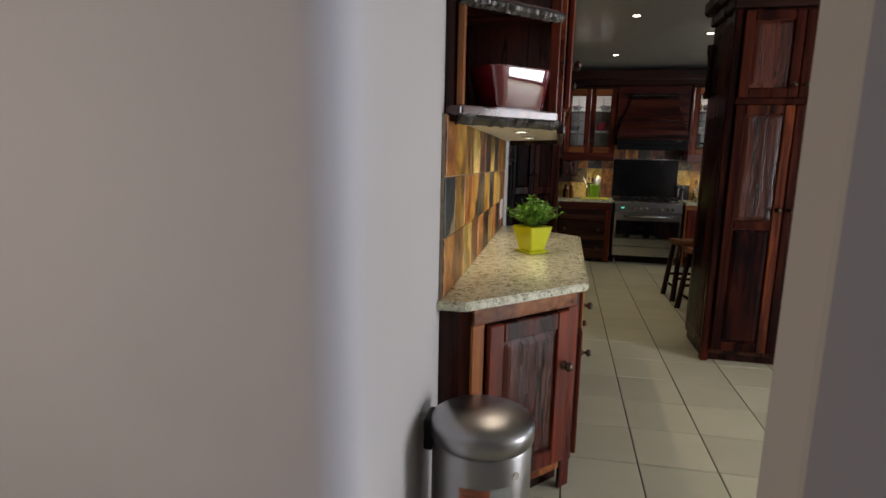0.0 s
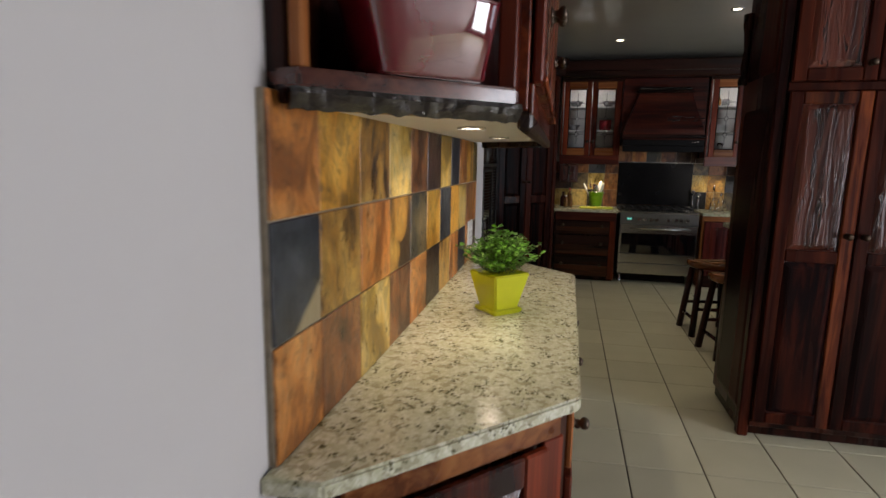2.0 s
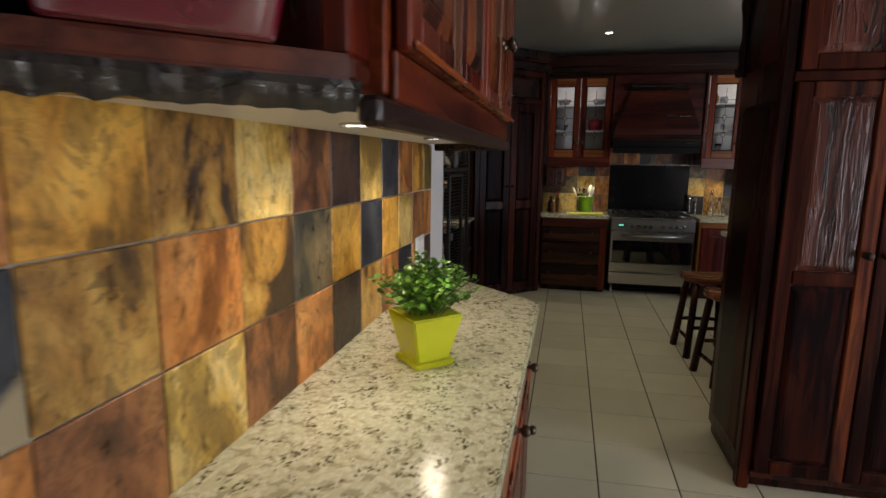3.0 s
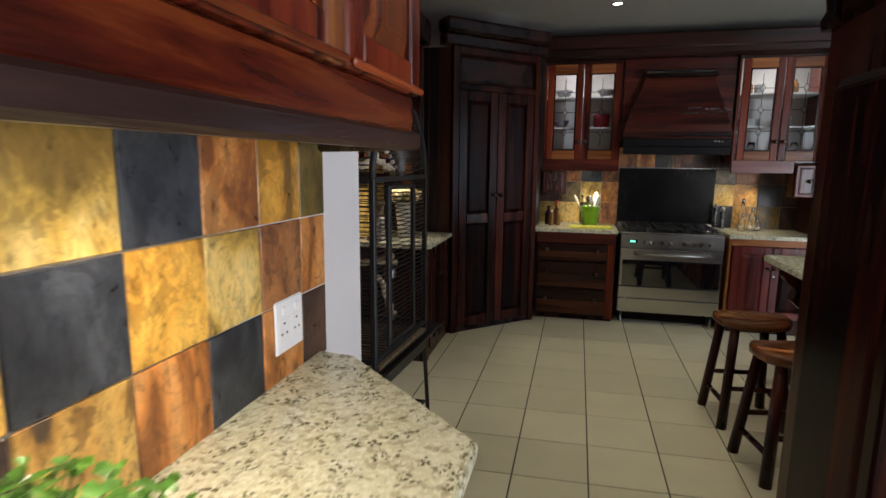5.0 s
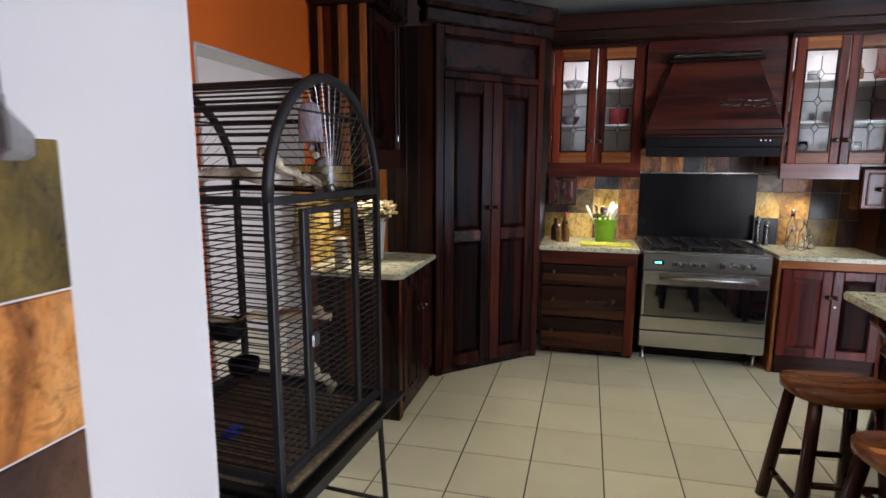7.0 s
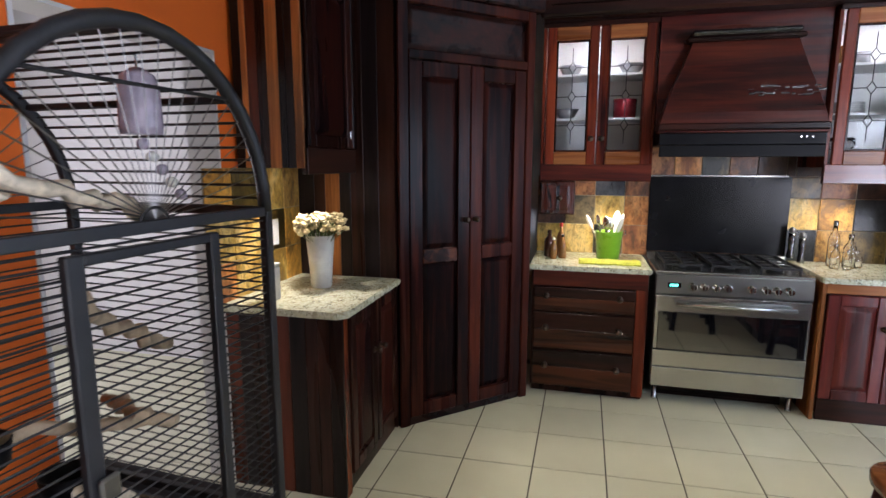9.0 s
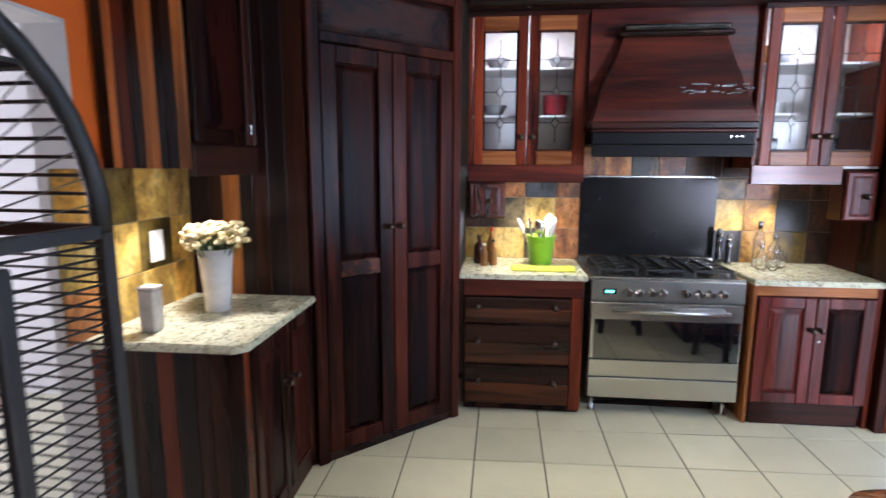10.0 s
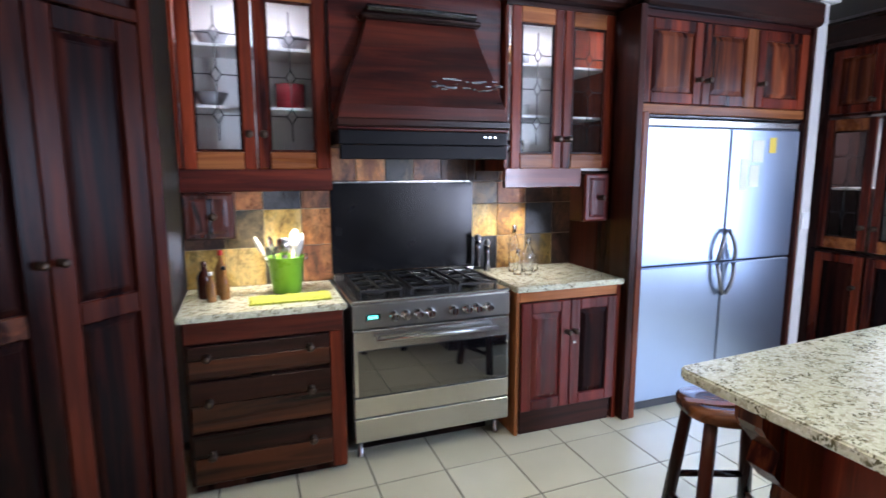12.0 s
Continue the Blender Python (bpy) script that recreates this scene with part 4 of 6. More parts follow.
def left_wall_cabinet():
    c = thing("wall_cabinet", "dark hardwood wall cabinet with a striped plank side", "cabinet")
    z0, z1 = 1.545, 2.47
    part("body", box(-1.284, -0.93, 6.665, 7.70, z0 + 0.03, z1, 0.002), W_DARK, c)
    M = face_m(-1.284, 6.665, 0, 1, 0)
    plank_face(c, M, [0, 0.045, 0.078, 0.13, 0.178, 0.238, 0.275, 0.312, 0.354], z0, z1, (0, 3, 1, 2, 3, 0, 0, 3))
    M = face_m(-0.93, 6.665, 0, 0, 1)
    d = panel_door(c, M, 0.01, 0.50, z0 + 0.10, z1 - 0.02, 0.0, 0.06, (), W_DARK, W_PANEL)
    part("handle", fbox(M, 0.455, 0.467, 0.022, 0.032, z0 + 0.15, z0 + 0.195, 0.003), M_STEEL, d, "small bright metal handle")
    panel_door(c, M, 0.51, 1.0, z0 + 0.10, z1 - 0.02, 0.0, 0.06, (), W_DARK, W_PANEL)
    part("pelmet", fbox(M, 0.0, 1.03, -0.02, 0.012, z0 - 0.03, z0 + 0.095, 0.004), W_DARKY, c)
    part("bulb", lathe([(0.03, 0), (0.03, 0.004)], 16, Matrix.Translation((-1.1, 6.85, z0 + 0.026))), M_BULB, c, "glowing lamp glass")


left_wall_cabinet()

# plank panel between the left counter and the pantry
c = thing("side_panel", "two-tone vertical plank panel beside the pantry", "panel")
plank_face(c, face_m(-1.284, 7.235, 0, 1, 0), [0, 0.10, 0.17, 0.26, 0.33, 0.41, 0.50, 0.60], 0.0, 2.47, (0, 2, 3, 0, 2, 0, 2), -0.01, 0.012)


def vase():
    v = thing("vase", "tall white ceramic vase of dried cream flowers", "vase", at=(-1.00, 6.92, 0.918))
    v.scale = (1.1, 1.1, 1.06)
    part("body", lathe([(0.046, 0), (0.05, 0.005), (0.055, 0.10), (0.068, 0.262), (0.064, 0.262), (0.05, 0.1), (0.042, 0.02)], 28), M_VASE, v)
    rnd = random.Random(11)
    st, fl = bmesh.new(), bmesh.new()
    for i in range(120):
        a, r = rnd.uniform(0, 6.283), 0.125 * rnd.random() ** 0.6
        p = Vector((r * math.cos(a), r * math.sin(a), 0.30 + rnd.uniform(0, 0.075) - r * 0.18))
        tube([Vector((p.x * 0.25, p.y * 0.25, 0.2)), p], 0.0015, 3, st)
        t = bmesh.new()
        bmesh.ops.create_icosphere(t, subdivisions=2, radius=rnd.uniform(0.009, 0.019))
        for w in t.verts:
            w.co *= 1 + 0.75 * noise.noise(w.co * 130 + Vector((i * 3.1, 0, 0)))
            w.co.z *= 0.75
        join(fl, t, Matrix.Translation(p))
    tagged(part("stems", st, M_STEM, v), kind="stuff")
    part("blossoms", fl, M_DRIED, v, "crinkled dried cream blossoms")


vase()
can = thing("stone_canister", "pale veined stone canister on the granite worktop", "canister", at=(-1.10, 6.60, 0.918))
part("body", box(-0.032, 0.032, -0.032, 0.032, 0, 0.165, 0.006), M_STONEW, can)
part("lid", box(-0.034, 0.034, -0.034, 0.034, 0.166, 0.18, 0.004), M_STONEW, can)
sw = thing("wall_switch", "white wall plate on the slate tiles", "switch")
Ms = face_m(-1.283, 6.93, 1.20, 0, 1)
part("plate", fbox(Ms, -0.045, 0.045, 0, 0.01, -0.07, 0.07, 0.003), M_WHITE, sw)
part("rocker", fbox(Ms, -0.012, 0.012, 0.01, 0.014, -0.02, 0.02, 0.002), M_WHITE, sw)


# ---- corner pantry ----
PA, PB = Vector((-0.668, 7.235, 0)), Vector((0.0, 7.875, 0))


def pantry():
    c = thing("corner_pantry", "dark hardwood corner pantry with two tall panelled doors", "pantry")
    u = PB - PA
    L = u.length
    M = face_m(PA.x, PA.y, 0, u.x, u.y)
    part("body", fbox(M, 0.0, L, -0.05, -0.012, 0.0, 2.48, 0.002), W_DARK, c)
    part("jamb", fbox(M, -0.012, 0.055, -0.012, 0.026, 0.0, 2.48, 0.006), W_DEEP, c)
    part("jamb", fbox(M, L - 0.055, L + 0.004, -0.012, 0.026, 0.0, 2.48, 0.006), W_DEEP, c)
    part("rail", fbox(M, 0.055, L - 0.055, -0.012, 0.024, 2.135, 2.185, 0.005), W_DEEP, c)
    part("rail", fbox(M, 0.055, L - 0.055, -0.012, 0.024, 2.42, 2.48, 0.005), W_DEEP, c)
    part("transom_panel", raised(M, 0.058, L - 0.058, 2.188, 2.417, -0.010, 0.012), W_DARKX, c)
    part("plinth", fbox(M, 0.055, L - 0.055, -0.012, 0.010, 0.0, 0.05, 0.003), W_DARKX, c)
    mid = L / 2
    panel_door(c, M, 0.058, mid - 0.002, 0.05, 2.13, -0.010, 0.085, (1.03,), W_DEEP, W_PANEL, W_DRAWER, (mid - 0.035, 1.235), 0.03)
    panel_door(c, M, mid + 0.002, L - 0.058, 0.05, 2.13, -0.010, 0.085, (1.03,), W_DEEP, W_PANEL, W_DEEP, (mid + 0.035, 1.235), 0.03)
    part("cornice", fbox(M, -0.10, L + 0.06, -0.06, 0.05, 2.48, 2.57, 0.012), W_DARKX, c)
    part("cornice", fbox(M, -0.12, L + 0.08, -0.06, 0.10, 2.57, 2.69, 0.025), W_DARKX, c)


pantry()

# cornice beams over the cupboards
for nm, b in (("cornice_beam", box(0.03, 2.56, 8.02, 8.555, 2.485, 2.69, 0.02)), ("cornice_beam", box(2.50, 3.93, 7.88, 8.555, 2.47, 2.62, 0.02)),
              ("cornice_beam", box(-1.284, -0.86, 6.60, 7.24, 2.475, 2.69, 0.02))):
    tagged(part(nm, b, W_DARKX), "dark rough hardwood cornice beam over the cupboards", "cornice")
tagged(part("brass_rail", tube([(0.10, 8.01, 2.56), (2.45, 8.01, 2.56)], 0.005, 6), M_BRONZE), "thin metal rail along the dark cornice beam", "rail")


# ---- stove wall ----
MB = face_m(0, 7.965, 0, 1, 0)
ROWS_S = ["YYgbbmbdsmvd", "dgYobgbdYysd", "bbsbbmbdgbdd"]
COLS_S = [0.01 + 0.211 * i for i in range(12)] + [2.49]
tile_wall("backsplash_cooker", face_m(0, 8.548, 0, 1, 0), COLS_S, [0.90, 1.12, 1.335, 1.48], lambda i, j: ROWS_S[j][i], "multicoloured slate tiles behind the cooker")
tile_wall("backsplash_edge", face_m(0, 8.546, 0, 1, 0), [1.748, 1.92, 2.13, 2.34, 2.475], [1.485, 1.551], lambda i, j: "dbdd"[i], "narrow row of dark slate tiles under the cabinet")
# dark slate at the right end stands in for the shadow by the cabinet
tile_wall("backsplash_hood", face_m(0, 8.546, 0, 1, 0), [0.774, 0.97, 1.15, 1.33, 1.51, 1.69, 1.744], [1.485, 1.70], lambda i, j: "bogbdd"[i], "row of brown slate tiles under the hood, shadow painted at the right end")
worktop("worktop", [(0.012, 7.93), (0.788, 7.93), (0.788, 8.535), (0.012, 8.535)], 0.868, 0.902, "granite worktop above the drawers")
worktop("worktop", [(1.745, 7.93), (2.475, 7.93), (2.475, 8.535), (1.745, 8.535)], 0.868, 0.902, "granite worktop beside the fridge")


def drawer_unit():
    c = thing("drawer_unit", "dark hardwood drawer unit with rough two-tone fronts", "drawers")
    part("body", box(0.03, 0.775, 7.965, 8.545, 0.05, 0.866, 0.002), W_DARK, c)
    part("plinth", box(0.04, 0.77, 8.0, 8.5, 0, 0.05, 0), W_DARK, c)
    part("rail", fbox(MB, 0.035, 0.77, 0, 0.016, 0.762, 0.866, 0.004), W_REDX, c)
    part("stile", fbox(MB, 0.70, 0.772, 0, 0.012, 0.03, 0.762, 0.004), W_RED, c)
    for v0, v1 in ((0.59, 0.755), (0.325, 0.58), (0.06, 0.315)):
        h = (v0 + v1) / 2
        d = part("drawer", fbox(MB, 0.045, 0.70, 0, 0.012, v0, v1, 0.003), W_DARKX, c)
        part("drawer_board", fbox(MB, 0.05, 0.695, 0.012, 0.024, v0 + 0.005, h + 0.01, 0.002), W_DRAWER, d)
        part("drawer_board", fbox(MB, 0.05, 0.695, 0.012, 0.021, h + 0.012, v1 - 0.006, 0.002), W_DARKX, d)
        for ux in (0.13, 0.60):
            knob(d, MB, ux, h + 0.025, 0.022, 0.02)


drawer_unit()


def right_base():
    c = thing("base_cabinet", "red hardwood base cabinet with two raised-panel doors", "cabinet")
    part("body", box(1.765, 2.465, 7.975, 8.545, 0.05, 0.866, 0.002), W_DARK, c)
    part("plinth", fbox(MB, 1.79, 2.42, -0.02, 0.0, 0, 0.14, 0.002), W_DARKX, c)
    part("side", box(1.752, 1.775, 7.955, 8.545, 0, 0.866, 0.003), W_ORG, c)
    part("side", box(2.44, 2.47, 7.955, 8.545, 0, 0.866, 0.003), W_RED, c)
    part("rail", fbox(MB, 1.775, 2.44, -0.008, 0.008, 0.805, 0.866, 0.003), W_ORGX, c)
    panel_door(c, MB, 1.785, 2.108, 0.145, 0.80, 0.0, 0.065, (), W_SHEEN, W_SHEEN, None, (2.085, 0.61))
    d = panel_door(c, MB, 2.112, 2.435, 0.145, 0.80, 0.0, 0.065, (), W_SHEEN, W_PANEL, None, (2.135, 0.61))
    part("lock", lathe([(0.009, 0), (0.009, 0.008)], 12, MB @ Matrix.Translation((2.135, 0.022, 0.54)) @ pose(0, 0, 0, -90)), M_STEEL, d)


right_base()


def cooker():
    c = thing("range_cooker", "stainless steel range cooker with six gas burners", "cooker")
    x0, x1, yf, yb = 0.815, 1.722, 7.975, 8.535
    part("carcass", box(x0, x1, yf + 0.03, yb, 0.12, 0.875, 0.004), M_STEELD, c)
    part("hob", box(x0, x1, yf, yb, 0.872, 0.892, 0.005), M_STEEL, c)
    part("rear_upstand", box(x0, x1, yb - 0.035, yb, 0.893, 0.935, 0.004), M_STEEL, c)
    M = face_m(x0, yf, 0, 1, 0)
    W = x1 - x0
    pn = part("control_panel", fbox(M, 0, W, -0.03, 0.0, 0.74, 0.872, 0.006), M_PANELD, c)
    dsp = part("display", fbox(M, 0.075, 0.155, 0.0, 0.002, 0.785, 0.82, 0.001), M_BLACKGLASS, pn)
    for k in range(4):
        part("digit", fbox(M, 0.088 + 0.013 * k, 0.097 + 0.013 * k, 0.002, 0.0028, 0.795, 0.811, 0), M_LED, dsp, "green glowing digit")
    for ux in (0.225, 0.29, 0.36, 0.425, 0.56, 0.64, 0.70, 0.77):
        k = part("control_knob", lathe([(0.029, 0), (0.029, 0.006), (0.023, 0.009), (0.021, 0.034), (0.018, 0.038)], 20, M @ Matrix.Translation((ux, 0.0, 0.80)) @ pose(0, 0, 0, -90)), M_CHROME, pn)
        part("pointer", fbox(M, ux - 0.003, ux + 0.003, 0.036, 0.041, 0.783, 0.819, 0.001), M_STEELD, k)
    d = part("oven_door", fbox(M, 0.004, W - 0.004, -0.025, 0.004, 0.375, 0.735, 0.005), M_STEEL, c)
    part("glass", fbox(M, 0.03, W - 0.02, 0.0045, 0.009, 0.378, 0.628, 0.002), M_BLACKGLASS, d, "black oven glass")
    part("handle", tube([M @ Vector((0.12, 0.05, 0.69)), M @ Vector((W - 0.10, 0.05, 0.69))], 0.0125, 12), M_STEEL, d)
    for ux in (0.14, W - 0.12):
        part("handle_post", tube([M @ Vector((ux, 0.0, 0.69)), M @ Vector((ux, 0.05, 0.69))], 0.009, 8), M_STEEL, d)
    part("lower_band", fbox(M, 0.004, W - 0.004, -0.025, 0.004, 0.258, 0.370, 0.004), M_STEEL, c)
    part("storage_drawer", fbox(M, 0.004, W - 0.004, -0.025, 0.006, 0.122, 0.252, 0.004), M_STEEL, c)
    part("kick_plate", box(x0 + 0.07, x1 - 0.07, yf + 0.16, yf + 0.175, 0.0, 0.12, 0.002), W_DARKX, c)
    for ux in (0.045, W - 0.05):
        for wy in (-0.10, -0.50):
            part("foot", lathe([(0.02, 0), (0.02, 0.01), (0.016, 0.015), (0.016, 0.12)], 14, M @ Matrix.Translation((ux, wy + 0.02, 0))), M_STEEL, c)
    for i in range(3):
        gx = x0 + 0.05 + i * 0.28
        for gy in (yf + 0.16, yf + 0.40):
            b = part("burner", lathe([(0.045, 0.893), (0.05, 0.90), (0.048, 0.912), (0.03, 0.916), (0.03, 0.922), (0.01, 0.924)], 20, Matrix.Translation((gx + 0.12, gy, 0))), M_IRON, c)
        g = part("pan_support", box(gx + 0.006, gx + 0.234, yf + 0.273, yf + 0.287, 0.922, 0.936, 0.002), M_IRON, c, "black cast iron pan support")
        for uu in (0.01, 0.12, 0.23):
            part("bar", box(gx + uu - 0.006, gx + uu + 0.006, yf + 0.05, yf + 0.51, 0.9245, 0.939, 0.002), M_IRON, g)
        for vv in (0.05, 0.16, 0.40, 0.50):
            part("bar", box(gx + 0.004, gx + 0.236, yf + vv - 0.005, yf + vv + 0.007, 0.922, 0.936, 0.002), M_IRON, g)
        for uu in (0.01, 0.23):
            for vv in (0.055, 0.50):
                part("leg", box(gx + uu - 0.006, gx + uu + 0.006, yf + vv - 0.006, yf + vv + 0.006, 0.892, 0.926, 0), M_IRON, g)


cooker()
tagged(part("splashback", box(0.812, 1.725, 8.528, 8.536, 0.937, 1.478, 0.001), M_SPLASH), "satin black glass splashback behind the cooker", "splashback")
tagged(part("splash_trim", box(0.80, 1.70, 8.515, 8.535, 1.479, 1.492, 0.002), M_STEEL), "thin steel strip above the black splashback", "trim")


def hood():
    c = thing("cooker_hood", "red hardwood mantle hood over a black extractor", "hood")
    yb = 8.54
    part("back_board", box(0.775, 1.735, 8.16, 8.18, 1.80, 2.485, 0.002), W_REDX, c)
    # tapering mantle
    t = bmesh.new()
    prof = [(0.782, 1.705, 8.00, 1.815), (0.80, 1.69, 8.005, 1.88), (0.845, 1.645, 8.04, 2.02), (0.91, 1.59, 8.075, 2.17), (0.955, 1.545, 8.10, 2.305)]
    rings = []
    for a, b, y, z in prof:
        rings.append([t.verts.new(p) for p in ((a, y, z), (b, y, z), (b, 8.165, z), (a, 8.165, z))])
    for p, q in zip(rings, rings[1:]):
        for i in range(4):
            t.faces.new((p[i], p[(i + 1) % 4], q[(i + 1) % 4], q[i]))
    t.faces.new(rings[0]), t.faces.new(rings[-1])
    bmesh.ops.recalc_face_normals(t, faces=list(t.faces))
    bmesh.ops.bevel(t, geom=[e for e in t.edges if abs(e.verts[0].co.z - e.verts[1].co.z) > 0.01], offset=0.004, segments=1, affect='EDGES')
    part("mantle", t, W_REDX, c)
    # carved ragged patch and top shelf
    bm = bmesh.new()
    rnd = random.Random(5)
    for i in range(26):
        x = 1.27 + 0.38 * rnd.random()
        z = 1.965 + 0.06 * rnd.random()
        y = 8.026 + (z - 1.96) * 0.30
        bbox(bm, x, x + rnd.uniform(0.02, 0.07), y - 0.004, y + 0.006, z, z + rnd.uniform(0.006, 0.014), 0.002)
    part("carving", bm, W_EDGE, c, "ragged black carved patch")
    part("mantle_shelf", box(0.92, 1.57, 8.055, 8.165, 2.307, 2.335, 0.01), W_DARKX, c)
    part("rough_edge", box(0.94, 1.54, 8.03, 8.12, 2.335, 2.365, 0.012), W_EDGE, c)
    part("lip", box(0.772, 1.715, 7.985, 8.17, 1.772, 1.815, 0.008), W_DARKX, c)
    part("bead", box(0.776, 1.711, 7.992, 8.17, 1.757, 1.772, 0.004), W_REDX, c)
    e = part("extractor", box(0.785, 1.705, 8.005, 8.54, 1.685, 1.756, 0.004), M_BLACKP, c, "black extractor unit")
    part("visor", box(0.79, 1.70, 7.995, 8.03, 1.612, 1.683, 0.004), M_BLACKP, e)
    for k in range(3):
        part("button", lathe([(0.006, 0), (0.006, 0.004)], 8, Matrix.Translation((1.57 + 0.03 * k, 8.005, 1.73)) @ pose(0, 0, 0, 90)), M_STEEL, e)


hood()


def leaded_door(parent, M, u0, u1, v0, v1, w0, knob_u):
    st = 0.058
    d = part("door", fbox(M, u0, u0 + st, w0, w0 + 0.024, v0, v1, 0.005), W_RED, parent)
    part("stile", fbox(M, u1 - st, u1, w0, w0 + 0.024, v0, v1, 0.005), W_RED, d)
    part("rail", fbox(M, u0 + st, u1 - st, w0, w0 + 0.024, v0, v0 + 0.085, 0.005), W_ORGX, d)
    part("rail", fbox(M, u0 + st, u1 - st, w0, w0 + 0.024, v1 - 0.085, v1, 0.005), W_ORGX, d)
    a, b, c0, c1 = u0 + st, u1 - st, v0 + 0.085, v1 - 0.085
    part("bead", fbox(M, a, a + 0.012, w0 + 0.004, w0 + 0.02, c0, c1, 0.002), W_DARK, d)
    part("bead", fbox(M, b - 0.012, b, w0 + 0.004, w0 + 0.02, c0, c1, 0.002), W_DARK, d)
    part("bead", fbox(M, a + 0.012, b - 0.012, w0 + 0.004, w0 + 0.02, c0, c0 + 0.012, 0.002), W_DARK, d)
    part("bead", fbox(M, a + 0.012, b - 0.012, w0 + 0.004, w0 + 0.02, c1 - 0.012, c1, 0.002), W_DARK, d)
    g = part("pane", fbox(M, a + 0.01, b - 0.01, w0 + 0.010, w0 + 0.014, c0 + 0.01, c1 - 0.01, 0), M_PANE, d, "clear leaded glass")
    g.visible_shadow = False
    mid, H = (a + b) / 2, c1 - c0

    def bar(p, q):
        part("lead_came", tube([M @ Vector((p[0], w0 + 0.016, p[1])), M @ Vector((q[0], w0 + 0.016, q[1]))], 0.0028, 4), M_LEAD, d)
    for f in (0.24, 0.50, 0.76):
        z = c0 + f * H
        r, s = 0.024, 0.036
        bar((a + 0.01, z), (mid - r, z)), bar((mid + r, z), (b - 0.01, z))
        for p, q in (((mid - r, z), (mid, z + s)), ((mid, z + s), (mid + r, z)), ((mid + r, z), (mid, z - s)), ((mid, z - s), (mid - r, z))):
            bar(p, q)
    for f0, f1 in ((0.02, 0.24), (0.24, 0.5), (0.5, 0.76), (0.76, 0.98)):
        bar((mid, c0 + f0 * H + 0.036), (mid, c0 + f1 * H - 0.036))
    knob(d, M, knob_u, v0 + 0.17, w0 + 0.024, 0.019)


def glass_cabinet(x0, x1, label, goods):
    c = thing("wall_cabinet", label, "cabinet")
    y0, y1, z0, z1 = (8.18 if x0 < 1 else 8.12), 8.545, 1.548, 2.485
    part("back_board", box(x0, x1, y1 - 0.012, y1, z0, z1, 0), M_PANELW, c, "white inside board")
    part("side", box(x0, x0 + 0.02, y0, y1 - 0.012, z0, z1, 0.002), W_RED, c)
    part("side", box(x1 - 0.02, x1, y0, y1 - 0.012, z0, z1, 0.002), W_RED, c)
    part("bottom_board", box(x0 + 0.02, x1 - 0.02, y0, y1 - 0.012, z0, z0 + 0.02, 0), M_PANELW, c)
    part("top_board", box(x0 + 0.02, x1 - 0.02, y0, y1 - 0.012, z1 - 0.02, z1, 0), M_PANELW, c)
    for z in (1.86, 2.15):
        part("shelf", box(x0 + 0.02, x1 - 0.02, y0 + 0.05, y1 - 0.012, z, z + 0.014, 0.001), M_PANELW, c)
    M = face_m(x0, y0, 0, 1, 0)
    W = x1 - x0
    leaded_door(c, M, 0.03, W / 2 - 0.004, z0 + 0.015, z1 - 0.03, 0.0, W / 2 - 0.034)
    leaded_door(c, M, W / 2 + 0.004, W - 0.02, z0 + 0.015, z1 - 0.03, 0.0, W / 2 + 0.034)
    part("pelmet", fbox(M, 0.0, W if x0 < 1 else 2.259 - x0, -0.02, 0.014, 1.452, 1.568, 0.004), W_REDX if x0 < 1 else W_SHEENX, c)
    part("rail", fbox(M, 0.0, W, -0.005, 0.016, z1 - 0.03, z1, 0.003), W_DARKX, c)
    part("bulb", box((x0 + x1) / 2 - 0.05, (x0 + x1) / 2 + 0.05, y0 + 0.12, y0 + 0.16, 1.515, 1.523, 0.002), M_BULB, c, "glowing lamp strip")
    for k, u, z in goods:
        dish(k, x0 + u, 8.36, z)


def dish(kind, x, y, z):
    m = Matrix.Translation((x, y, z))
    if kind == "bowl":
        tagged(part("bowl", lathe([(0.03, 0), (0.05, 0.01), (0.085, 0.07), (0.08, 0.07), (0.045, 0.015)], 20, m), M_CERG), "grey ceramic bowl on a cupboard shelf", "bowl")
    elif kind == "plates":
        s = thing("plate_stack", "stack of white ceramic plates on a shelf", "plates")
        for i in range(6):
            part("plate", lathe([(0.05, 0), (0.10, 0.012), (0.098, 0.015), (0.05, 0.005)], 20, m @ Matrix.Translation((0, 0, 0.012 * i))), M_CERW, s)
    elif kind == "red":
        tagged(part("dish", lathe([(0.06, 0), (0.075, 0.01), (0.08, 0.13), (0.075, 0.13), (0.06, 0.02)], 20, m), M_CERR), "dark red ceramic dish on a shelf", "dish")
    elif kind == "jar":
        tagged(part("jar", lathe([(0.04, 0), (0.045, 0.01), (0.045, 0.09), (0.03, 0.11), (0.03, 0.13)], 16, m), M_SAUCE), "amber jar on a cupboard shelf", "jar")
    elif kind == "glass":
        tagged(part("wine_glass", lathe([(0.03, 0), (0.004, 0.006), (0.004, 0.07), (0.035, 0.11), (0.03, 0.16), (0.028, 0.16), (0.032, 0.11), (0.002, 0.08)], 14, m, caps=False), M_GLASS), "clear stemmed glass on a shelf", "glass")
    elif kind == "dark":
        tagged(part("mug", lathe([(0.035, 0), (0.04, 0.005), (0.04, 0.09), (0.036, 0.09), (0.034, 0.01)], 16, m), M_CERG), "dark ceramic mug on a shelf", "mug")


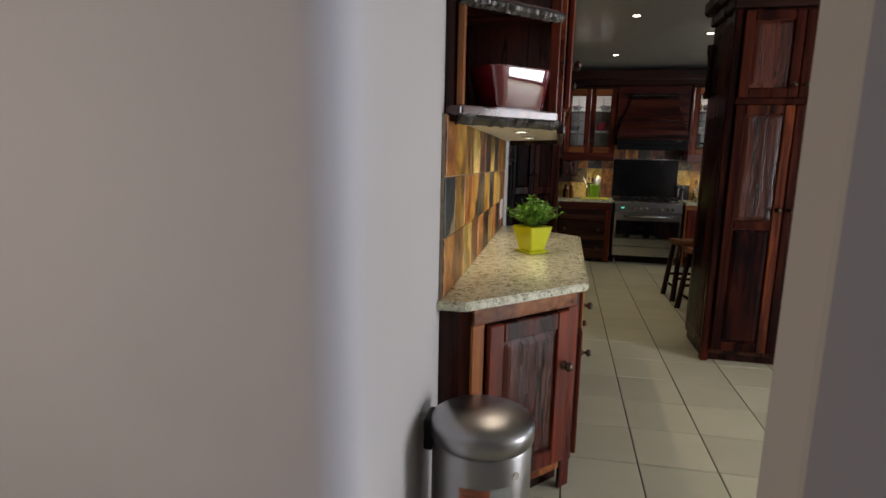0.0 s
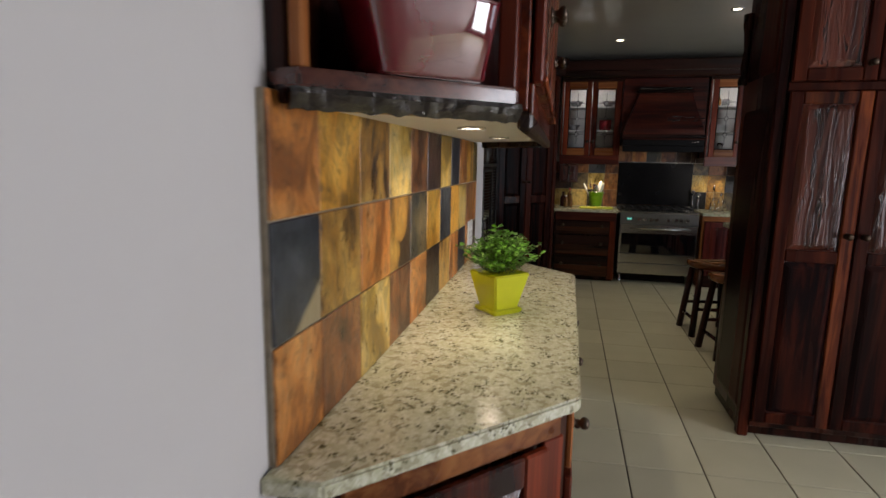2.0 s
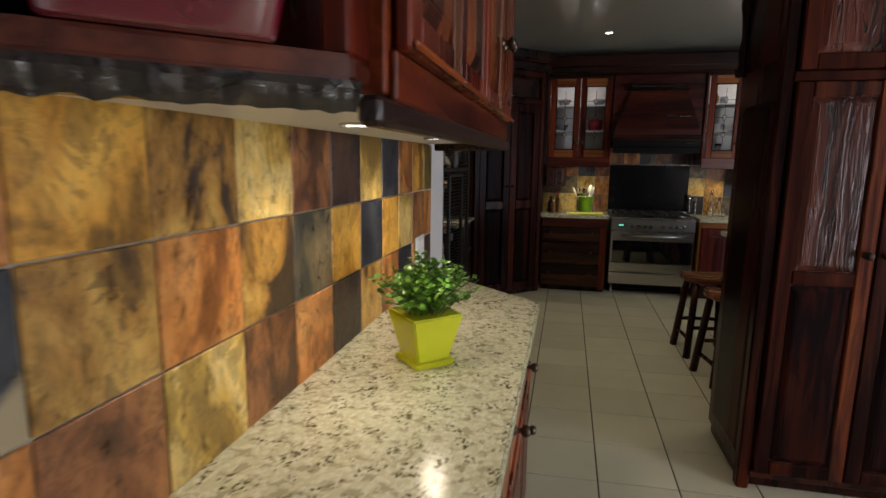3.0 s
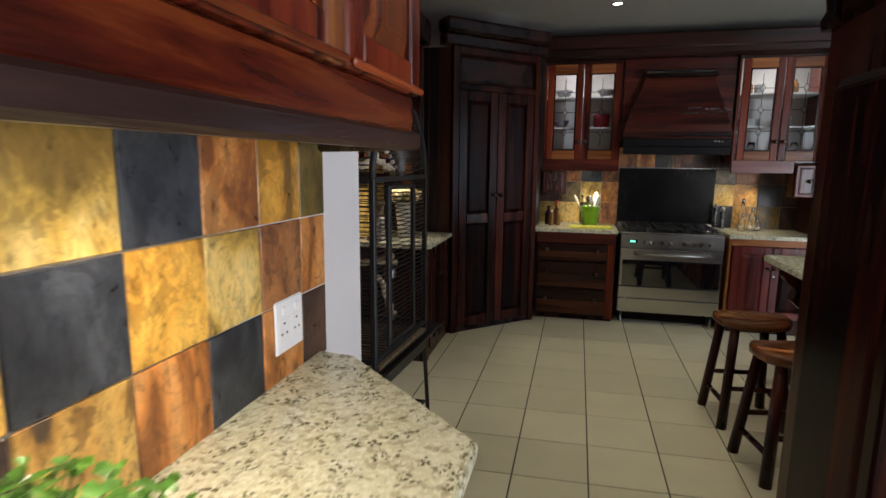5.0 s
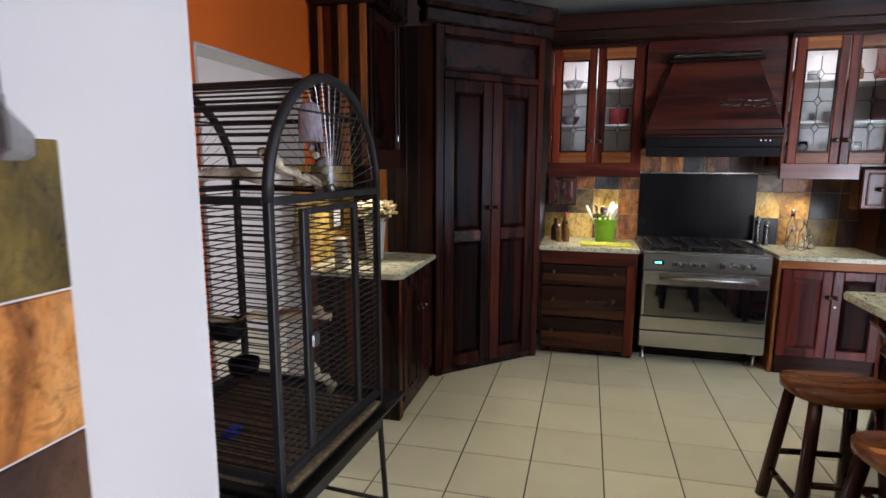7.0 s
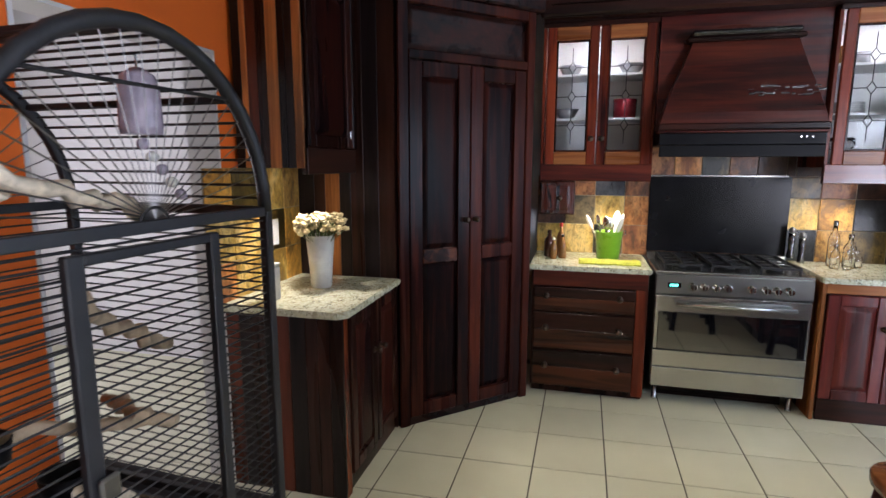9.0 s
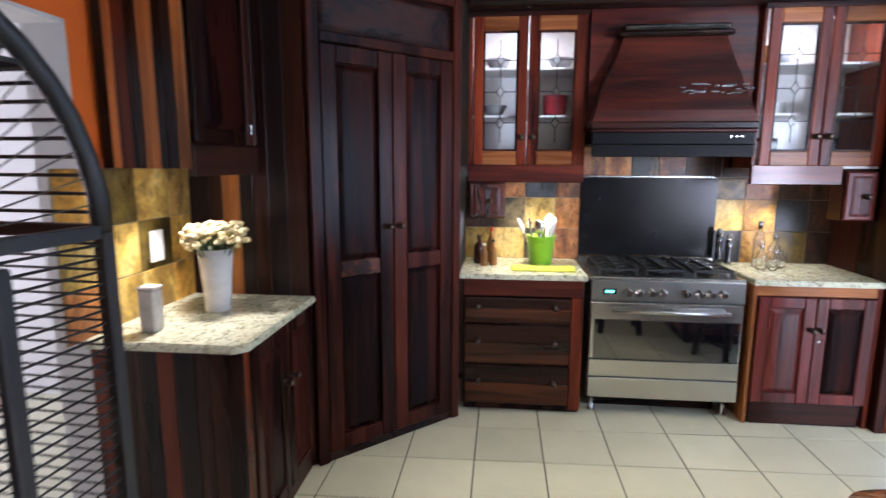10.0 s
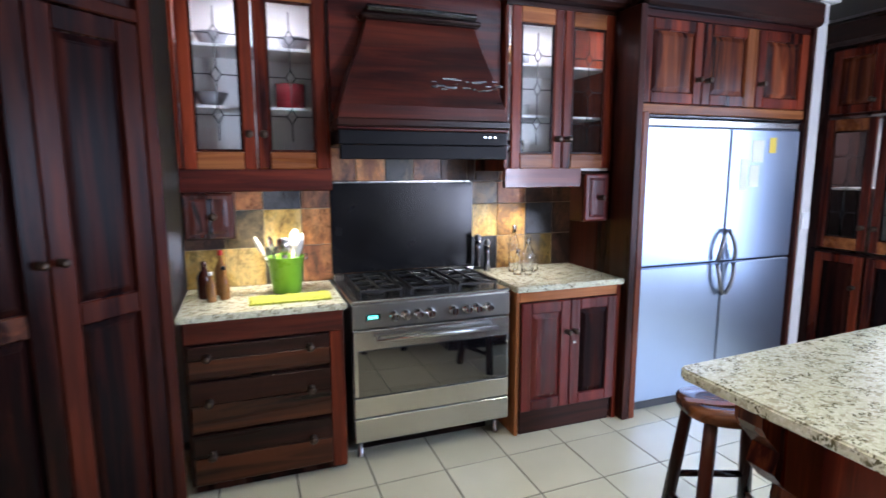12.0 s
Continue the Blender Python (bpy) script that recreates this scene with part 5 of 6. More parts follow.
glass_cabinet(0.045, 0.772, "red hardwood wall cabinet with leaded glass doors and crockery", [("bowl", 0.16, 1.875), ("bowl", 0.18, 2.165), ("plates", 0.15, 1.576), ("red", 0.55, 1.875), ("bowl", 0.58, 2.165), ("plates", 0.56, 1.576)])
glass_cabinet(1.745, 2.475, "red hardwood wall cabinet with leaded glass doors and glassware", [("jar", 0.14, 2.165), ("dark", 0.24, 2.165), ("jar", 0.52, 2.165), ("plates", 0.18, 1.875), ("dark", 0.50, 1.875), ("glass", 0.13, 1.576), ("glass", 0.22, 1.576), ("glass", 0.50, 1.576), ("glass", 0.58, 1.576)])


def spice_drawer(x0, x1, y0, y1, z0, z1, mt, label):
    c = thing("spice_drawer", label, "drawer")
    part("body", box(x0, x1, y0, y1, z0, z1, 0.004), W_DARK, c)
    M = face_m(x0, y0, 0, 1, 0)
    W = x1 - x0
    f = part("front", fbox(M, 0.006, W - 0.006, 0, 0.02, z0 + 0.005, z1 - 0.005, 0.008), mt, c)
    part("field", raised(M, 0.035, W - 0.035, z0 + 0.03, z1 - 0.03, 0.020, 0.006, 0.012), mt, f)
    knob(f, M, W / 2 + 0.02, (z0 + z1) / 2, 0.026, 0.018)


spice_drawer(0.05, 0.285, 8.17, 8.535, 1.22, 1.45, W_CRACK, "small dark carved spice drawer under the wall cabinet")
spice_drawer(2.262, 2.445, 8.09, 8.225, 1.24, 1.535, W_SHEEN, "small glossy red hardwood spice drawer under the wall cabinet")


# things on the counters
def bucket():
    b = thing("utensil_bucket", "lime green enamel bucket of cooking utensils", "bucket", at=(0.53, 8.30, 0.902))
    part("body", lathe([(0.072, 0), (0.075, 0.004), (0.092, 0.19), (0.096, 0.195), (0.092, 0.198), (0.086, 0.19), (0.07, 0.01)], 28), M_BUCKET, b)
    for s in (-1, 1):
        part("handle", tube([(s * 0.092, 0, 0.17), (s * 0.112, 0, 0.18), (s * 0.112, 0, 0.20), (s * 0.094, 0, 0.205)], 0.004, 6), M_STEEL, b)


bucket()
rnd = random.Random(9)
for i in range(9):
    a = rnd.uniform(0, 6.283)
    dx, dy = math.cos(a), math.sin(a)
    base = Vector((0.53 + dx * 0.03, 8.30 + dy * 0.03, 0.93))
    tip = Vector((0.53 + dx * 0.075 - (0.05 if i == 0 else 0), 8.30 + dy * 0.06, 1.115 + rnd.uniform(0.0, 0.05)))
    u = thing("utensil", "cream plastic spoon standing in the green bucket" if i < 4 else "steel kitchen utensil standing in the green bucket", "utensil")
    m_ = M_TOOL if i < 4 else M_STEEL
    part("handle", tube([base, tip], 0.0075, 6), m_, u)
    t = bmesh.new()
    bmesh.ops.create_uvsphere(t, u_segments=12, v_segments=8, radius=1)
    d = (tip - base).normalized()
    bm = bmesh.new()
    join(bm, t, Matrix.Translation(tip + d * 0.03) @ d.to_track_quat('Z', 'Y').to_matrix().to_4x4() @ Matrix.Diagonal((0.036 if i < 4 else 0.028, 0.014, 0.052 if i < 4 else 0.042, 1)))
    part("bowl", bm, m_, u)


def cloth():
    t = bmesh.new()
    nx, ny = 28, 14
    g = [[t.verts.new((0.33 + 0.40 * i / nx, 8.03 + 0.16 * j / ny, 0.912 + 0.008 * noise.noise(Vector((i * 0.33, j * 0.45, 2))) + (0.010 if 2 < j < 12 else 0))) for j in range(ny + 1)] for i in range(nx + 1)]
    for i in range(nx):
        for j in range(ny):
            t.faces.new((g[i][j], g[i + 1][j], g[i + 1][j + 1], g[i][j + 1])).smooth = True
    ex = bmesh.ops.extrude_face_region(t, geom=list(t.faces))
    for v in ex["geom"]:
        if isinstance(v, bmesh.types.BMVert):
            v.co.z = 0.9035
    bmesh.ops.recalc_face_normals(t, faces=list(t.faces))
    tagged(part("dish_cloth", t, M_CLOTH), "folded lime yellow dish cloth on the worktop", "cloth")


cloth()


def bottle(name, x, y, z, s, r, h, m_, cap_m, label):
    b = thing(name, label, "bottle", at=(x, y, z))
    prof = [(r * 0.9, 0), (r, 0.006), (r, h * 0.55), (r * 0.85, h * 0.66), (r * 0.38, h * 0.78), (r * 0.36, h * 0.93), (r * 0.2, h * 0.93)]
    if m_ is M_GLASS:
        prof = prof[:-1] + [(r * 0.28, h * 0.93), (r * 0.30, h * 0.78), (r * 0.77, h * 0.65), (r * 0.93, h * 0.54), (r * 0.93, 0.012), (r * 0.8, 0.008)]
    part("body", lathe(prof, 18), m_, b)
    part("cap", lathe([(r * 0.42, h * 0.90), (r * 0.44, h * 0.905), (r * 0.42, h), (r * 0.3, h * 1.01)], 14), cap_m, b)


bottle("bottle", 0.12, 8.30, 0.902, 1, 0.038, 0.19, M_WINE, M_WINE, "dark brown glass bottle on the worktop")
bottle("bottle", 0.20, 8.34, 0.902, 1, 0.030, 0.24, M_SAUCE, M_REDCAP, "sauce bottle with a red cap on the worktop")
bottle("bottle", 0.215, 8.24, 0.902, 1, 0.026, 0.17, M_SAUCE, M_BLACKP, "small amber sauce bottle on the worktop")
bottle("bottle", 0.155, 8.20, 0.902, 1, 0.024, 0.15, M_SAUCE, M_TOOL, "small amber bottle with a pale cap on the worktop")
bottle("glass_bottle", 1.955, 8.38, 0.902, 1, 0.034, 0.30, M_GLASS, M_STEEL, "clear tall glass bottle on the worktop")
bottle("glass_bottle", 2.03, 8.33, 0.902, 1, 0.036, 0.22, M_GLASS, M_STEEL, "clear glass bottle with a stopper")
bottle("glass_bottle", 1.93, 8.28, 0.902, 1, 0.028, 0.16, M_GLASS, M_STEEL, "clear glass shaker with a steel top")
bottle("glass_bottle", 2.085, 8.36, 0.902, 1, 0.033, 0.11, M_GLASS, M_STEEL, "short clear glass jar with a lid")
bottle("glass_bottle", 1.985, 8.24, 0.902, 1, 0.022, 0.13, M_GLASS, M_STEEL, "small clear glass salt shaker")
for gx in (1.735, 1.80):
    g = thing("pepper_mill", "dark acrylic pepper mill beside the cooker", "mill", at=(gx, 8.46, 0.936 if gx < 1.74 else 0.902))
    part("body", lathe([(0.024, 0), (0.026, 0.01), (0.018, 0.06), (0.022, 0.12), (0.02, 0.17)], 16), M_BLACKGLASS, g)
    part("head", lathe([(0.018, 0.171), (0.024, 0.18), (0.02, 0.20), (0.006, 0.21)], 16), M_STEELD, g)


# ---- fridge and its housing ----
def fridge_housing():
    c = thing("fridge_housing", "dark hardwood fridge housing with three cupboard doors on top", "cabinet")
    part("side_panel", box(2.478, 2.525, 7.90, 8.55, 0, 2.48, 0.004), W_DARK, c)
    part("side_post", box(2.525, 2.575, 7.90, 7.96, 0, 1.89, 0.006), W_MIX, c)
    part("side_panel", box(3.895, 3.925, 7.93, 8.55, 0, 2.48, 0.004), W_DARK, c)
    part("body", box(2.53, 3.89, 7.965, 8.55, 1.93, 2.47, 0.002), W_DARK, c)
    M = face_m(0, 7.965, 0, 1, 0)
    part("rail", fbox(M, 2.53, 3.89, -0.01, 0.02, 1.885, 1.94, 0.004), W_ORGX, c)
    part("rough_edge", fbox(M, 2.53, 3.89, -0.01, 0.012, 1.868, 1.885, 0.006), W_EDGE, c)
    part("rail", fbox(M, 2.53, 3.89, -0.01, 0.018, 2.43, 2.47, 0.003), W_REDX, c)
    for a, b, k, r in ((2.54, 2.985, 2.95, None), (2.99, 3.40, 3.025, W_ORG), (3.435, 3.88, 3.47, None)):
        panel_door(c, M, a, b, 1.945, 2.425, 0.0, 0.065, (), W_RED, W_MIX, None, (k, 2.09), 0.024, None, r)
    part("stile", fbox(M, 3.402, 3.433, -0.01, 0.018, 1.945, 2.425, 0.003), W_ORG, c)


fridge_housing()


def fridge():
    f = thing("fridge", "brushed steel side-by-side fridge with four doors", "fridge")
    x0, x1, y0, ym = 2.60, 3.875, 7.945, 3.262
    part("body", box(x0 + 0.01, x1 - 0.01, y0 + 0.06, 8.53, 0.02, 1.84, 0.004), M_FSIDE, f)
    part("kick_plate", box(x0 + 0.02, x1 - 0.02, y0 + 0.05, y0 + 0.08, 0.0, 0.07, 0.002), M_FSIDE, f)
    part("top_strip", box(x0, x1, y0 + 0.01, y0 + 0.07, 1.815, 1.86, 0.006), M_STEEL, f)
    zs = 0.955
    for a, b in ((x0, ym - 0.004), (ym + 0.004, x1)):
        for v0, v1 in ((0.075, zs - 0.006), (zs + 0.006, 1.812)):
            part("door", box(a, b, y0, y0 + 0.06, v0, v1, 0.008), M_FRIDGE, f)
    part("seam", box(x0 + 0.005, x1 - 0.005, y0 + 0.02, y0 + 0.058, zs - 0.006, zs + 0.006, 0), M_BLACKP, f)
    for s in (-1, 1):
        for w in (-1, 1):
            pts = []
            for i in range(9):
                a = i / 8
                pts.append((ym + s * (0.010 + 0.060 * math.sin(math.pi * (1 - a) * 0.5) ** 0.8 * 1), y0 - 0.012 - 0.03 * math.sin(math.pi * (0.15 + 0.7 * a)), zs + w * (0.008 + 0.205 * a)))
            part("handle", tube(pts, 0.014, 8), M_STEELD, f, "curved grey handle")
    # papers on the right upper door
    for a, b, v0, v1, mm in ((3.36, 3.42, 1.42, 1.62, M_PAPER), (3.44, 3.52, 1.44, 1.58, M_PAPER), (3.45, 3.55, 1.60, 1.74, M_PAPER)):
        tagged(part("paper_note", box(a, b, y0 - 0.0025, y0 - 0.0005, v0, v1, 0), mm), "white paper note stuck on the fridge", "note")
    tagged(part("energy_label", box(3.60, 3.66, y0 - 0.0025, y0 - 0.0005, 1.66, 1.76, 0), M_YELLOW), "small yellow sticker on the fridge door", "sticker")


fridge()

sw = thing("wall_switch", "white light switch on the narrow wall end", "switch")
Ms = face_m(3.975, 7.93, 1.2, 1, 0)
part("plate", fbox(Ms, -0.036, 0.036, 0.0, 0.009, -0.058, 0.058, 0.003), M_WHITE, sw)
part("rocker", fbox(Ms, -0.01, 0.01, 0.009, 0.013, -0.018, 0.018, 0.002), M_WHITE, sw)


def hutch():
    c = thing("display_hutch", "dark hardwood display hutch with leaded glass doors", "hutch")
    x0, y0, y1 = 4.46, 7.02, 8.30
    part("lower_body", box(x0 + 0.0, 4.94, y0, y1, 0.0, 0.95, 0.004), W_DARK, c)
    part("back_board", box(4.92, 4.94, y0, y1, 0.951, 2.42, 0), M_PANELW, c)
    part("side", box(x0, 4.92, y1 - 0.14, y1, 0.951, 2.42, 0.003), W_DARK, c)
    part("side", box(x0, 4.92, y0, y0 + 0.03, 0.951, 2.42, 0.003), W_DARK, c)
    part("top_body", box(x0, 4.92, y0 + 0.03, y1 - 0.14, 1.93, 2.42, 0.003), W_DARK, c)
    part("shelf", box(x0 + 0.05, 4.92, y0 + 0.03, y1 - 0.14, 1.40, 1.415, 0), M_PANELW, c)
    M = face_m(x0, y1, 0, 0, -1)
    for i in range(3):
        a = 0.14 + i * 0.37
        leaded_door(c, M, a, a + 0.345, 0.97, 1.91, 0.0, a + 0.32 if i % 2 == 0 else a + 0.03)
        panel_door(c, M, a, a + 0.345, 0.08, 0.93, 0.0, 0.06, (), W_RED, W_PANEL, None, (a + 0.30, 0.7))
        panel_door(c, M, a, a + 0.345, 1.95, 2.40, 0.0, 0.06, (), W_RED, W_MIX, None, (a + 0.30, 2.03))
    part("cornice", box(x0 - 0.09, 4.94, y0 - 0.06, y1 + 0.06, 2.42, 2.60, 0.03), W_DARKY, c)


hutch()


# ---- island and stools ----
worktop("worktop", [(1.615, 6.59), (1.595, 6.565), (1.595, 4.76), (2.75, 4.76), (2.75, 6.66)], 0.905, 0.942, "speckled granite island worktop with an overhang")


def island():
    c = thing("island_base", "dark red hardwood kitchen island base with carved brackets", "island")
    part("body", box(1.92, 2.70, 4.83, 6.45, 0.0, 0.903, 0.004), W_DARK, c)
    M = face_m(1.92, 6.45, 0, 0, -1)
    for i in range(4):
        part("panel", raised(M, 0.05 + 0.39 * i, 0.41 + 0.39 * i, 0.08, 0.85, 0.001), W_RED, c)
    M = face_m(2.70, 6.45, 0, -1, 0)
    for i in range(2):
        part("panel", raised(M, 0.04 + 0.37 * i, 0.38 + 0.37 * i, 0.08, 0.85, 0.001), W_RED, c)
    for y in (6.36, 5.62, 4.95):
        t = bmesh.new()
        pr = [(1.92, 0.90), (1.64, 0.90), (1.64, 0.85), (1.66, 0.82), (1.72, 0.76), (1.70, 0.70), (1.76, 0.64), (1.82, 0.60), (1.81, 0.52), (1.86, 0.44), (1.86, 0.34), (1.92, 0.28)]
        a = [t.verts.new((x, y - 0.045, z)) for x, z in pr]
        b = [t.verts.new((x, y + 0.045, z)) for x, z in pr]
        t.faces.new(a), t.faces.new(b)
        for i in range(len(pr)):
            t.faces.new((a[i], a[(i + 1) % len(pr)], b[(i + 1) % len(pr)], b[i]))
        bmesh.ops.recalc_face_normals(t, faces=list(t.faces))
        part("bracket", t, W_MIX, c, "carved scroll bracket")


island()


def stool():
    s = thing("bar_stool", "dark varnished wooden bar stool with a two-tone saddle seat", "stool", "stools along the island")
    H, a, b = 0.635, 0.205, 0.165
    t = bmesh.new()
    n, rings = 36, []
    for sc, z in ((0.90, H - 0.045), (0.99, H - 0.032), (1.0, H - 0.015), (0.97, H - 0.003), (0.6, H - 0.004), (0.2, H - 0.010)):
        ring = []
        for i in range(n):
            th = 2 * math.pi * i / n
            x, y = math.cos(th), math.sin(th)
            k = (abs(x) ** 2.6 + abs(y) ** 2.6) ** (-1 / 2.6)
            dip = 0.016 * (x * k * sc) ** 2 if z > H - 0.02 else 0
            ring.append(t.verts.new((a * k * sc * x, b * k * sc * y, z + dip)))
        rings.append(ring)
    for p, q in zip(rings, rings[1:]):
        for i in range(n):
            t.faces.new((p[i], p[(i + 1) % n], q[(i + 1) % n], q[i])).smooth = True
    t.faces.new(rings[0]), t.faces.new(rings[-1])
    bmesh.ops.recalc_face_normals(t, faces=list(t.faces))
    part("seat", t, W_STOOL, s, "glossy saddle seat")
    st = bmesh.new()
    rows = []
    for i in range(15):
        x = -0.19 + 0.38 * i / 14
        w = 0.030 * min(1, 1.6 - abs(x) * 3.4)
        z = H - 0.0005 + 0.016 * (x / 0.205) ** 2 - (0.002 if abs(x) < 0.1 else 0)
        rows.append([st.verts.new((x, y, zz)) for y, zz in ((-0.02 - w * 0.4, z), (-0.02 + w, z), (-0.02 + w, z - 0.012), (-0.02 - w * 0.4, z - 0.012))])
    for p, q in zip(rows, rows[1:]):
        for k in range(4):
            st.faces.new((p[k], p[(k + 1) % 4], q[(k + 1) % 4], q[k]))
    st.faces.new(rows[0]), st.faces.new(rows[-1])
    bmesh.ops.recalc_face_normals(st, faces=list(st.faces))
    part("inlay", st, W_ORGX, s, "pale orange inlaid strip")
    foot = {}
    for sx in (-1, 1):
        for sy in (-1, 1):
            p, q = Vector((sx * 0.175, sy * 0.165, 0)), Vector((sx * 0.125, sy * 0.10, H - 0.04))
            foot[sx, sy] = (p, q)
            t = tube([p, q], 0.029, 8, None, 0.026)
            part("leg", t, W_DARK, s)
    def at(k, z):
        p, q = foot[k]
        return p.lerp(q, z / q.z)
    for k1, k2, z in (((-1, -1), (1, -1), 0.24), ((-1, 1), (1, 1), 0.24), ((-1, -1), (-1, 1), 0.15), ((1, -1), (1, 1), 0.15)):
        part("stretcher", tube([at(k1, z), at(k2, z)], 0.015, 8), W_DARK, s)
    return s


st0 = stool()
st0.matrix_basis = pose(1.415, 6.10, 0, 0, 0, 6)
copy_thing(st0, pose(1.455, 5.53, 0, 0, 0, 10))
copy_thing(st0, pose(2.13, 6.83, 0, 0, 0, -22))

# pendant over the island
p = thing("pendant_lamp", "white woven pendant lamp over the island", "lamp", at=(2.55, 6.42, 1.98))
part("shade", lathe([(0.15, 0.0), (0.148, 0.03), (0.13, 0.12), (0.10, 0.22), (0.05, 0.30), (0.045, 0.30), (0.095, 0.21), (0.125, 0.11), (0.142, 0.02)], 28), M_PANELW, p)
for k in range(9):
    z = 0.02 + 0.03 * k
    r = 0.15 - 0.095 * (z / 0.30) ** 1.6
    part("weave_ring", lathe([(r + 0.001, z), (r + 0.006, z + 0.006), (r, z + 0.012)], 28, caps=False), M_TOOL, p)
part("cord", tube([(0, 0, 0.29), (0, 0, CEIL - 1.98)], 0.003, 5), M_BLACKP, p)

# ceiling downlights
for lx, ly in DOWN:
    d = thing("downlight", "small round recessed ceiling downlight, switched on", "downlight", "ceiling downlights", at=(lx, ly, CEIL))
    part("ring", lathe([(0.05, -0.001), (0.052, -0.005), (0.036, -0.007), (0.034, -0.002)], 20, caps=False), M_STEEL, d)
    part("bulb", lathe([(0.034, -0.0045), (0.034, -0.0015)], 18), M_BULB, d, "glowing lamp glass")


# ---- bird cage ----
def cage():
    c = thing("bird_cage", "large black metal bird cage with an arched roof", "cage", at=(-0.50, 4.88, 0))
    c.rotation_euler = (0, 0, radians(-4))
    # local: y runs along the front from 0 to W, x goes back from 0 to -D
    W, D, zb, za = 0.68, 0.66, 0.62, 1.45
    R = W / 2

    def arch(x, n=18):
        return [(x, R - R * math.cos(math.pi * i / n), za + 0.37 * math.sin(math.pi * i / n)) for i in range(n + 1)]
    for x in (0, -D):
        for y in (0, W):
            part("post", box(x - 0.0125, x + 0.0125, y - 0.0125, y + 0.0125, zb - 0.05, za, 0.003), M_CAGE, c)
        part("arch", tube(arch(x), 0.0165, 8), M_CAGE, c)
        part("crossbar", box(x - 0.010, x + 0.010, 0.013, W - 0.013, za - 0.012, za + 0.012, 0.002), M_CAGE, c)
        part("crossbar", box(x - 0.010, x + 0.010, 0.013, W - 0.013, zb - 0.012, zb + 0.012, 0.002), M_CAGE, c)
    for y in (0, W):
        for z in (za, zb):
            part("crossbar", box(-D + 0.0125, -0.0125, y - 0.010, y + 0.010, z - 0.012, z + 0.012, 0.002), M_CAGE, c)
    # roof bars run from front to back
    for i in range(1, 36):
        a = math.pi * i / 36
        y, z = R - R * math.cos(a), za + 0.37 * math.sin(a)
        big = i in (9, 18, 27)
        part("roof_bar", tube([(0, y, z), (-D, y, z)], 0.010 if big else 0.0036, 5), M_CAGE, c)
    # wires on the four sides
    N = 36
    for i in range(1, N):
        z = zb + (za - zb) * i / N
        for x in (0, -D):
            part("wire", tube([(x, 0.012, z), (x, W - 0.012, z)], 0.0025, 4), M_CAGE, c)
        for y in (0, W):
            part("wire", tube([(-D + 0.012, y, z), (-0.012, y, z)], 0.0025, 4), M_CAGE, c)
    # fan of wires in each arch
    for x in (0, -D):
        for i in range(1, 24):
            a = math.pi * i / 24
            part("fan_wire", tube([(x, R, za + 0.012), (x, R - R * math.cos(a), za + 0.37 * math.sin(a))], 0.0015, 4), M_STEELD, c, "thin grey wire")
        part("fan_hub", tube([(x, R - 0.035 * math.cos(math.pi * i / 8), za + 0.035 * math.sin(math.pi * i / 8)) for i in range(9)], 0.0035, 5), M_CAGE, c)
        part("fan_bar", tube([(x, 0.10, za + 0.26), (x, W - 0.10, za + 0.26)], 0.004, 5), M_CAGE, c)
    # door in the front
    d = part("cage_door", box(-0.004, 0.016, 0.145, 0.178, zb + 0.03, za - 0.03, 0.003), M_CAGE, c)
    part("door_stile", box(-0.004, 0.016, 0.468, 0.495, zb + 0.03, za - 0.03, 0.003), M_CAGE, d)
    part("door_rail", box(-0.004, 0.016, 0.178, 0.468, zb + 0.03, zb + 0.05, 0.003), M_CAGE, d)
    part("door_rail", box(-0.004, 0.016, 0.178, 0.468, za - 0.05, za - 0.03, 0.003), M_CAGE, d)
    part("latch", box(0.016, 0.030, 0.155, 0.195, 0.985, 1.03, 0.005), M_STEELD, d)
    # seed guard, tray, grate, stand
    for (ax, ay), (bx, by), (cx, cy), (dx, dy) in (((0, 0), (0, W), (0.09, W + 0.08), (0.09, -0.08)), ((-D, 0), (-D, W), (-D - 0.09, W + 0.08), (-D - 0.09, -0.08)),
                                                  ((0, 0), (-D, 0), (-D - 0.09, -0.08), (0.09, -0.08)), ((0, W), (-D, W), (-D - 0.09, W + 0.08), (0.09, W + 0.08))):
        t = bmesh.new()
        q = [t.verts.new(v) for v in ((ax, ay, zb - 0.09), (bx, by, zb - 0.09), (cx, cy, zb - 0.03), (dx, dy, zb - 0.03))]
        r = [t.verts.new(v.co + Vector((0, 0, 0.008))) for v in q]
        t.faces.new(q), t.faces.new(r)
        for i in range(4):
            t.faces.new((q[i], q[(i + 1) % 4], r[(i + 1) % 4], r[i]))
        bmesh.ops.recalc_face_normals(t, faces=list(t.faces))
        part("seed_guard", t, M_TRAY, c)
    part("base_band", box(-D - 0.012, 0.012, -0.012, W + 0.012, zb - 0.16, zb - 0.05, 0.004), M_CAGE, c)
    part("tray", box(-D + 0.02, 0.02, 0.02, W - 0.02, zb - 0.05, zb - 0.03, 0.004), M_SEED, c, "tray of scattered seed litter")
    for i in range(1, 18):
        part("grate_bar", tube([(-D, W * i / 18, zb), (0, W * i / 18, zb)], 0.0034, 4), M_CAGE, c)
